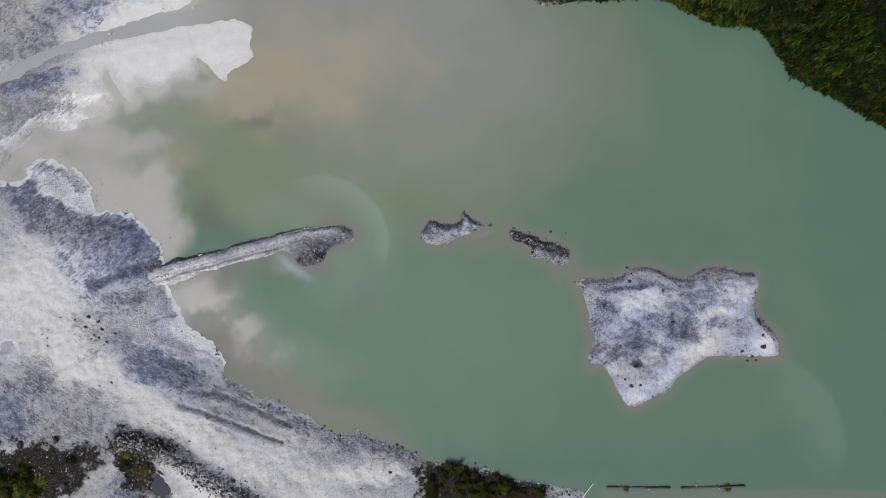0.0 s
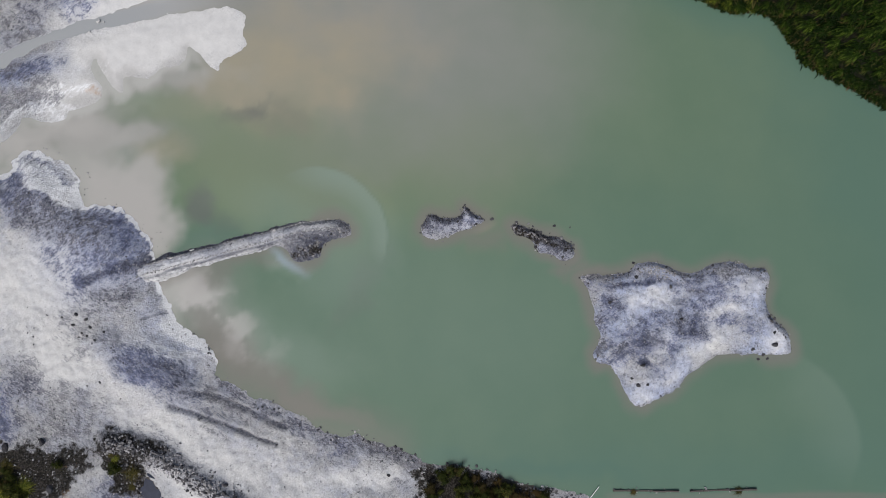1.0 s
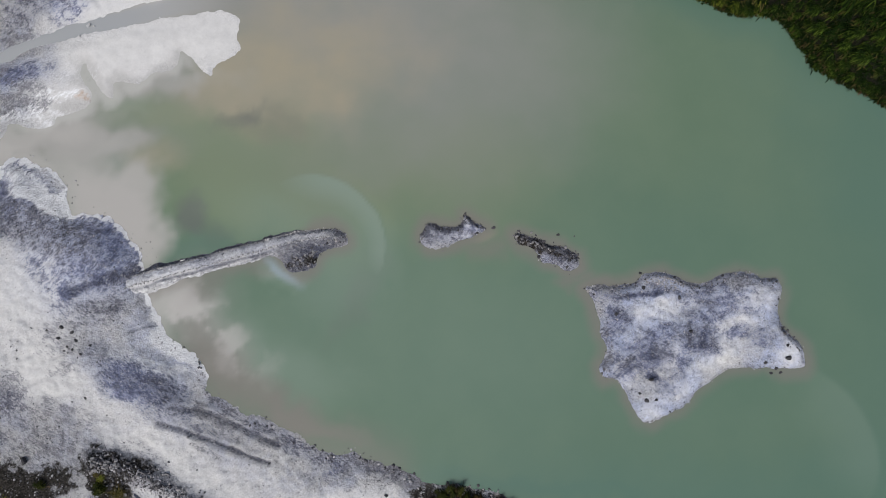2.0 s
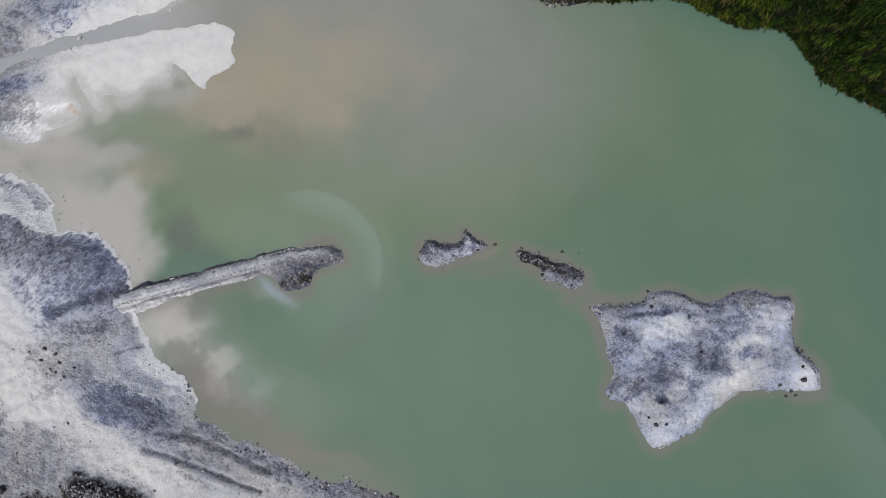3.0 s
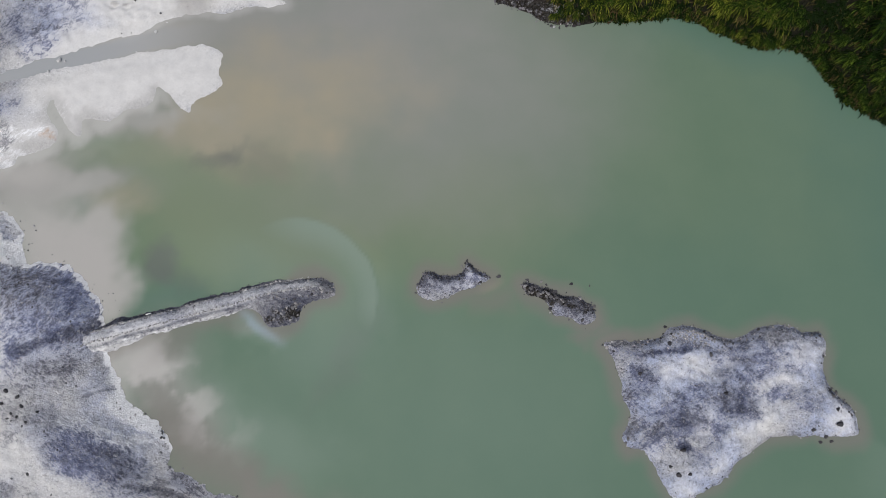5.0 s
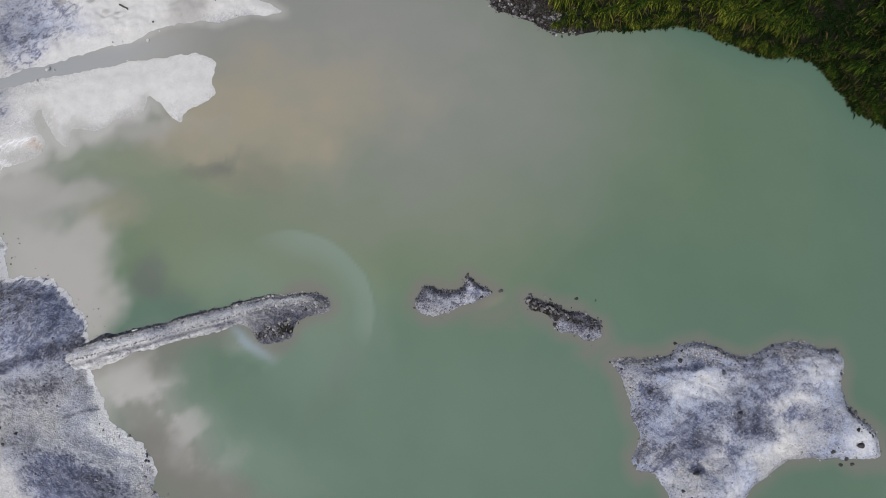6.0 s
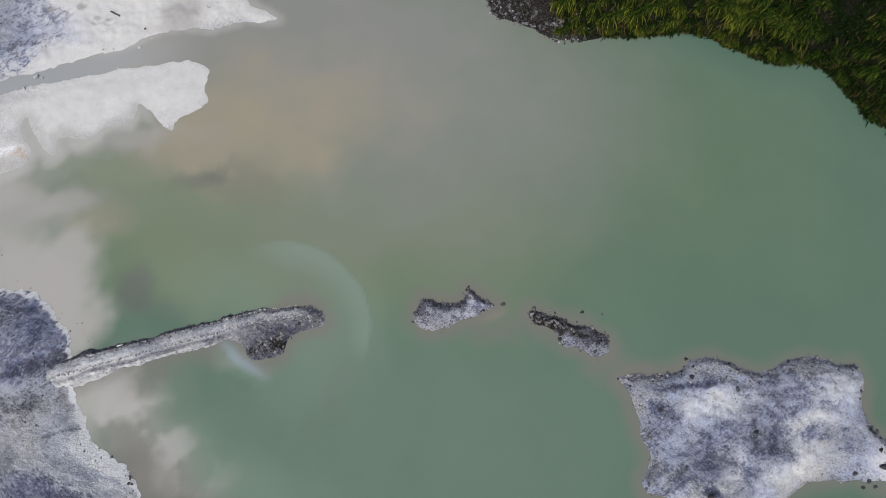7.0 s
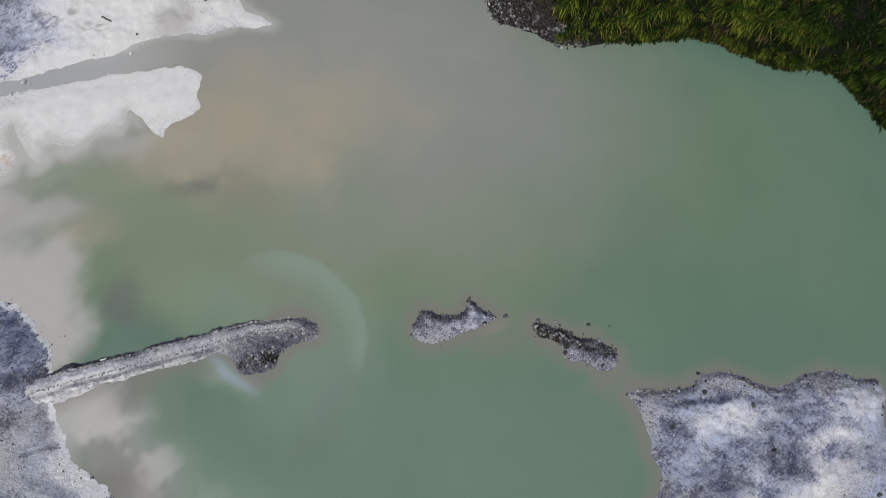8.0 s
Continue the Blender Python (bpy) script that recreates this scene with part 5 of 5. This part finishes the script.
down_x, down_y = d - inside(x + 0.5, y, EAST_BANK), d - inside(x, y + 0.5, EAST_BANK)
turn = np.degrees(np.arctan2(down_y, down_x)) + 90 + rng.normal(0, 22, len(x))
z = np.maximum(height_at(GROUND, x, y), 0.15) - 0.1 + 0.8 * lump * ramp(d, 0.5, 2.0)
size = (0.75 + 0.55 * rng.random(len(x)) ** 1.5 + 0.25 * lump) * (0.5 + 0.5 * ramp(d, 0.1, 1.6))
size = size * np.where(x > 36, 0.85, 1.0)
near = np.flatnonzero((y < 46) & (x < 58))[:300]
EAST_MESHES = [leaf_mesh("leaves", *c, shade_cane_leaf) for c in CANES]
# canes east of about x = 35 take the shaded leaf colours
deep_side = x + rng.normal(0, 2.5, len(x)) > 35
prototypes = {}
for q, k in enumerate(near):
    m = pose(x[k], y[k], z[k], 0, 0, turn[k]) @ Matrix.Diagonal((size[k],) * 3 + (1,))
    kind = (bool(deep_side[k]), q % 7)
    if kind in prototypes:
        root = copy_thing(prototypes[kind], m)
        root.scale = (size[k],) * 3
        continue
    label = "clump of cane grass on the lake bank, in a darker shaded green" if kind[0] else "clump of arching yellow-green cane grass on the lake bank"
    root = prototypes[kind] = tagged(new("cane_clump"), label, "cane grass", "canes on the bank")
    part("leaves", (EAST_MESHES if kind[0] else CANE_MESHES)[kind[1]], None, root)
    part("dry_leaves", DRY_MESHES[q % 3], None, root, "withered straw-brown leaves")
    root.matrix_basis = m
rest = np.setdiff1d(np.arange(len(x)), near)
for side, mat, label in ((False, cane_leaf, "dense thicket of yellow-green cane grass up the bank"), (True, shade_cane_leaf, "dense thicket of cane grass up the bank, in a darker shaded green")):
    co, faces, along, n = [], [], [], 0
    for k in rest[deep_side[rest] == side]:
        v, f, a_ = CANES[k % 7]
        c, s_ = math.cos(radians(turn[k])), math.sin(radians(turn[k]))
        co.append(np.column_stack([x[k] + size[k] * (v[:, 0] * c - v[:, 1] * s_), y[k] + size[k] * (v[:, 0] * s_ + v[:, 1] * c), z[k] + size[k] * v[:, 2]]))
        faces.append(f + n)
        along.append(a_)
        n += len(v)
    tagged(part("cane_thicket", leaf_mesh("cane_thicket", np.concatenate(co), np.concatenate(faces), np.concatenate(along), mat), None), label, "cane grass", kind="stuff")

under = blades(26, 290, (0.6, 1.1), 0.13, 1.0, 0.3)
n = 7000
x, y = rng.uniform(7, 75, n), rng.uniform(4, 62, n)
d = inside(x, y, EAST_BANK)
ok = (d > np.where(x < 16, 0.9, 0.15)) & (d < 18) & ((x > 11.5) | (y > 35.5)) & (np.hypot(x - 6.0, y - 32.6) > 2.8)
x, y = x[ok], y[ok]
z, turn = np.maximum(height_at(GROUND, x, y), 0.1), rng.uniform(0, 6.28, len(x))
v, f, a_ = under
co = np.stack([x[:, None] + v[:, 0] * np.cos(turn)[:, None] - v[:, 1] * np.sin(turn)[:, None], y[:, None] + v[:, 0] * np.sin(turn)[:, None] + v[:, 1] * np.cos(turn)[:, None], z[:, None] + v[None, :, 2] + 0 * turn[:, None]], 2).reshape(-1, 3)
faces = (f[None] + (np.arange(len(x)) * len(v))[:, None, None]).reshape(-1, 4)
under_along = np.tile(a_, len(x))
x, y = rng.uniform(9, 62, 38000), rng.uniform(4, 40, 38000)
d = inside(x, y, EAST_BANK)
ok = (d > np.where(x < 16, 0.75, 0.05)) & (d < 0.95) & (x > 11.5)
x, y = x[ok], y[ok]
z, turn = np.maximum(height_at(GROUND, x, y), 0.05), rng.uniform(0, 6.28, len(x))
fringe_v, fringe_f, fringe_a = blades(20, 291, (0.35, 0.75), 0.10, 0.8, 0.3, 0.6)
dry = rng.random(len(x)) < 0.2
fringes = []
for pick in (dry, ~dry):
    c, s_ = np.cos(turn[pick])[:, None], np.sin(turn[pick])[:, None]
    v = fringe_v
    fringes.append((np.stack([x[pick][:, None] + v[:, 0] * c - v[:, 1] * s_, y[pick][:, None] + v[:, 0] * s_ + v[:, 1] * c, z[pick][:, None] + v[None, :, 2] + 0 * c], 2).reshape(-1, 3),
                    (fringe_f[None] + (np.arange(pick.sum()) * len(v))[:, None, None]).reshape(-1, 4), np.tile(fringe_a, pick.sum())))
# undergrowth and green fringe get near-black colours for the shade between clumps
gap_shade_leaf = leaf_material("gap_shade_leaf", (0.002, 0.006, 0.0015), (0.006, 0.013, 0.002), (0.010, 0.018, 0.004))
tagged(part("undergrowth", leaf_mesh("undergrowth", co, faces, under_along, gap_shade_leaf), None), "undergrowth beneath the canes, coloured near-black as shade", "undergrowth", kind="stuff")
for (co, faces, along), mat, label in zip(fringes, (leaf_material("withered_leaf", (0.012, 0.008, 0.004), (0.06, 0.036, 0.018), (0.22, 0.14, 0.08)), leaf_material("shade_leaf", (0.002, 0.006, 0.0015), (0.010, 0.022, 0.003), (0.06, 0.09, 0.014))), ("withered brown leaves hanging over the waterline", "green leaves hanging over the waterline, darkened as in shade")):
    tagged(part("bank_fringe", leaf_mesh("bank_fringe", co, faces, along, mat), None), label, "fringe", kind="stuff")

# tussocks and low scrub on the southern and western ground
TUSSOCK = [blades(240, 400 + k, (0.45, 1.0), 0.028, 1.0, 0.1) for k in range(3)]
tuft_leaf = leaf_material("tuft_leaf", (0.04, 0.06, 0.010), (0.14, 0.16, 0.024), (0.56, 0.52, 0.10))
TUSSOCK_GREEN = [leaf_mesh("leaves", *c, tuft_leaf) for c in TUSSOCK]
TUSSOCK_DRY = [leaf_mesh("leaves", *c, dry_leaf) for c in TUSSOCK]
GREEN_TUFTS = [(-49.3, -27.7, 1.0, 0.0, 0, 0), (-46.9, -27.1, 0.9, 0.0, 0, 0), (-50.1, -26.9, 0.7, 0.0, 0, 0), (-47.9, -28.3, 0.8, 0.0, 0, 0), (-50.7, -28.9, 0.8, 0.0, 0, 0), (-36.5, -23.7, 0.4, 0.0, 0, 0)]
DRY_TUFTS = [(-49.0, -24.8, 0.8, 0.0, 0, 0), (-34.7, -25.5, 0.7, 0.0, 0, 0), (21.4, -28.1, 0.3, 0.0, 0, 0), (33.3, -28.0, 0.4, 0.0, 0, 0), (-36.8, -23.2, 0.3, 0.0, 0, 0), (-34.8, -27.0, 0.4, 0.0, 0, 0)]
for table, meshes, label in ((GREEN_TUFTS, TUSSOCK_GREEN, "yellow-green grass tussock on dark soil"), (DRY_TUFTS, TUSSOCK_DRY, "straw-coloured dry grass tussock on dark soil")):
    for k, (x, y, r, *_) in enumerate(table):
        root = tagged(new("grass_tussock"), label, "grass tussock", "tussocks")
        m = pose(x, y, max(float(height_at(GROUND, np.array([x]), np.array([y]))[0]), 0.1), 0, 0, 70 * k)
        root.matrix_basis = m
        root.scale = (1.7 * r,) * 3
        part("leaves", meshes[k % 3], None, root)


scrub_leaf = leaf_material("scrub_leaf", (0.006, 0.010, 0.003), (0.040, 0.048, 0.010), (0.36, 0.34, 0.075))
russet_leaf = leaf_material("russet_leaf", (0.02, 0.012, 0.006), (0.06, 0.04, 0.015), (0.24, 0.17, 0.07))
SCRUB = [plumes(500 + k, 4) for k in range(4)]
SCRUB_GREEN = [leaf_mesh("leaves", *c, scrub_leaf) for c in SCRUB]
SCRUB_RUSSET = [leaf_mesh("leaves", *c, russet_leaf) for c in SCRUB[:2]]
SCRUB_BED = [(1.0, -26.7, 2.3, 1.3, 0, 1), (4.3, -27.6, 3.3, 1.5, -10, 1), (7.9, -28.1, 3.3, 0.9, -12, 1), (-1.0, -28.2, 1.3, 1.3, 0, 1), (10.9, -28.5, 1.6, 0.5, 0, 1), (-49.4, -27.0, 3.0, 2.3, 0, 1), (-36.5, -24.7, 0.7, 1.6, 30, 1), (-43.5, -24.7, 1.5, 0.5, 30, 1)]
scrub = np.random.default_rng(91)
for bx, by, rx, ry, turn, _ in SCRUB_BED:
    for k in range(max(2, int(rx * ry * 3.4))):
        a, d = scrub.uniform(0, 6.28), math.sqrt(scrub.random())
        x, y = bx + rx * d * math.cos(a), by + ry * d * math.sin(a)
        h = float(height_at(GROUND, np.array([x]), np.array([y]))[0])
        if h < 0.03:
            continue
        dry = scrub.random() < (0.42 if bx > -30 else 0.2)
        root = tagged(new("shrub"), "low russet-brown scrub on dark soil" if dry else "low dark olive scrub on dark soil", "shrub", "scrub")
        root.matrix_basis = pose(x, y, h - 0.15, 0, 0, scrub.uniform(0, 360))
        root.scale = (scrub.uniform(0.36, 0.66),) * 3
        part("leaves", (SCRUB_RUSSET[k % 2] if dry else SCRUB_GREEN[k % 4]), None, root)

# ---- pools, edging, pipe, log ----
pool, t, bsdf = material("pool_water")
t.links.new(colour_mix(t, noise_of(t, 1.5, 4), (0.010, 0.014, 0.026), (0.030, 0.042, 0.075)), bsdf.inputs["Base Color"])
bsdf.inputs["Roughness"].default_value, bsdf.inputs["IOR"].default_value = 0.03, 1.33
milky_pool, t, bsdf = material("milky_pool_water")
t.links.new(colour_mix(t, noise_of(t, 1.5, 4), (0.25, 0.26, 0.30), (0.33, 0.33, 0.36)), bsdf.inputs["Base Color"])
bsdf.inputs["Roughness"].default_value, bsdf.inputs["IOR"].default_value = 0.1, 1.33
for x, y, rx, ry, turn, deep in POOLS[:2]:
    bm = bmesh.new()
    ring = []
    for k in range(28):
        a = 2 * math.pi * k / 28
        w = 1.7 + 0.1 * noise.noise((3 * math.cos(a), 3 * math.sin(a), x))
        u, v = rx * w * math.cos(a), ry * w * math.sin(a)
        c, s_ = math.cos(radians(turn)), math.sin(radians(turn))
        ring.append(bm.verts.new((u * c - v * s_, u * s_ + v * c, 0)))
    top = bm.faces.new(ring)
    down = bmesh.ops.extrude_face_region(bm, geom=[top])
    bmesh.ops.translate(bm, verts=[v for v in down["geom"] if isinstance(v, bmesh.types.BMVert)], vec=(0, 0, -0.3))
    bmesh.ops.recalc_face_normals(bm, faces=list(bm.faces))
    mesh = bpy.data.meshes.new("pool")
    bm.to_mesh(mesh)
    bm.free()
    ob = part("pool", mesh, pool if deep > 0.4 else milky_pool)
    ob.location = (x, y, float(height_at(GROUND, np.array([x]), np.array([y]))[0]) + 0.3 * deep)
    tagged(ob, "still blue-grey puddle in a hollow of the ash", "puddle", kind="structure")


def rod(name, a, b, radius, mat, label, category, ends=10, knots=1, wobble=0.0):
    """A straight or slightly crooked round bar from a to b."""
    a, b = Vector(a), Vector(b)
    axis = (b - a)
    turn = axis.to_track_quat("Z", "Y").to_matrix()
    bm = bmesh.new()
    rings = []
    for k in range(knots + 1):
        c = axis * (k / knots) + turn @ Vector((wobble * math.sin(2.1 * k), wobble * math.cos(3.3 * k), 0))
        r = radius * (1 - 0.25 * k / knots if wobble else 1)
        rings.append([bm.verts.new(c + turn @ Vector((r * math.cos(6.2832 * q / ends), r * math.sin(6.2832 * q / ends), 0))) for q in range(ends)])
    for lo, hi in zip(rings, rings[1:]):
        for q in range(ends):
            bm.faces.new((lo[q], lo[(q + 1) % ends], hi[(q + 1) % ends], hi[q]))
    bm.faces.new(rings[0][::-1])
    bm.faces.new(rings[-1])
    mesh = bpy.data.meshes.new(name)
    bm.to_mesh(mesh)
    bm.free()
    ob = part(name, mesh, mat)
    ob.location = a
    return tagged(ob, label, category)


plastic, t, bsdf = material("white_plastic")
t.links.new(colour_mix(t, noise_of(t, 8.0, 4), (0.62, 0.63, 0.62), (0.78, 0.78, 0.77)), bsdf.inputs["Base Color"])
bsdf.inputs["Roughness"].default_value = 0.4
timber, t, bsdf = material("weathered_timber")
t.links.new(colour_mix(t, noise_of(t, 5.0, 6), (0.03, 0.026, 0.024), (0.10, 0.09, 0.08)), bsdf.inputs["Base Color"])
bsdf.inputs["Roughness"].default_value = 0.85
(px, py), (qx, qy) = [(16.3, -29), (17.5, -27.4)]
rod("pipe", (px, py, 0.12), (qx, qy, 0.25), 0.042, plastic, "thin white plastic pipe reaching from the bank over the water", "pipe")
h = max(float(height_at(CAUSEWAY_TOP, np.array([u]), np.array([v]))[0]) for u, v in ((-28.9, -0.62), (-28.4, -0.5)))
rod("pipe", (-28.9, -0.62, h + 0.05), (-28.4, -0.5, h + 0.05), 0.06, plastic, "short piece of white plastic pipe on the causeway flank", "pipe")
(px, py), (qx, qy) = [(-32.8, 32.7), (-31.9, 32.2)]
h = max(float(height_at(GROUND, np.array([u]), np.array([v]))[0]) for u, v in ((px, py), (qx, qy)))
rod("log", (px, py, h + 0.07), (qx, qy, h + 0.07), 0.09, timber, "short dark driftwood log lying on pale sand", "log", 8, 5, 0.02)


def edging(a, b, label):
    """A low line of dark boards at the waterline: boards on edge with posts."""
    root = tagged(new("timber_edging"), label, "edging", "edging")
    root.location = (*a, 0)
    a, b = np.array(a), np.array(b)
    count = int(np.linalg.norm(b - a) / 1.3)
    for k in range(count):
        p, q = a + (b - a) * (k / count), a + (b - a) * ((k + 0.96) / count)
        bm = bmesh.new()
        bmesh.ops.create_cube(bm, size=1)
        bmesh.ops.bevel(bm, geom=list(bm.edges), offset=0.03, segments=1)
        mesh = bpy.data.meshes.new("board")
        bmesh.ops.scale(bm, vec=(np.linalg.norm(q - p), 0.17, 0.55), verts=bm.verts)
        bm.to_mesh(mesh)
        bm.free()
        ob = part("board", mesh, timber, root)
        ob.matrix_basis = pose(*((p + q) / 2 - a), -0.08 + 0.10 * math.sin(5 * k), 9 * math.sin(3 * k), 5 * math.cos(7 * k), math.degrees(math.atan2(*(q - p)[::-1])))
        for e in range(4):
            c = p + (q - p) * rng.random() - a + rng.normal(0, 0.14, 2)
            stone("rock", c[0], c[1], 0.05, rng.uniform(0.14, 0.32), root)


(p, q, u, v) = [(19.1, -27.9), (26.6, -28), (27.8, -28), (35.4, -27.8)]
edging(p, q, "low dark timber edging with stones along the shallow water")
edging(u, v, "low dark timber edging with stones along the shallow water")
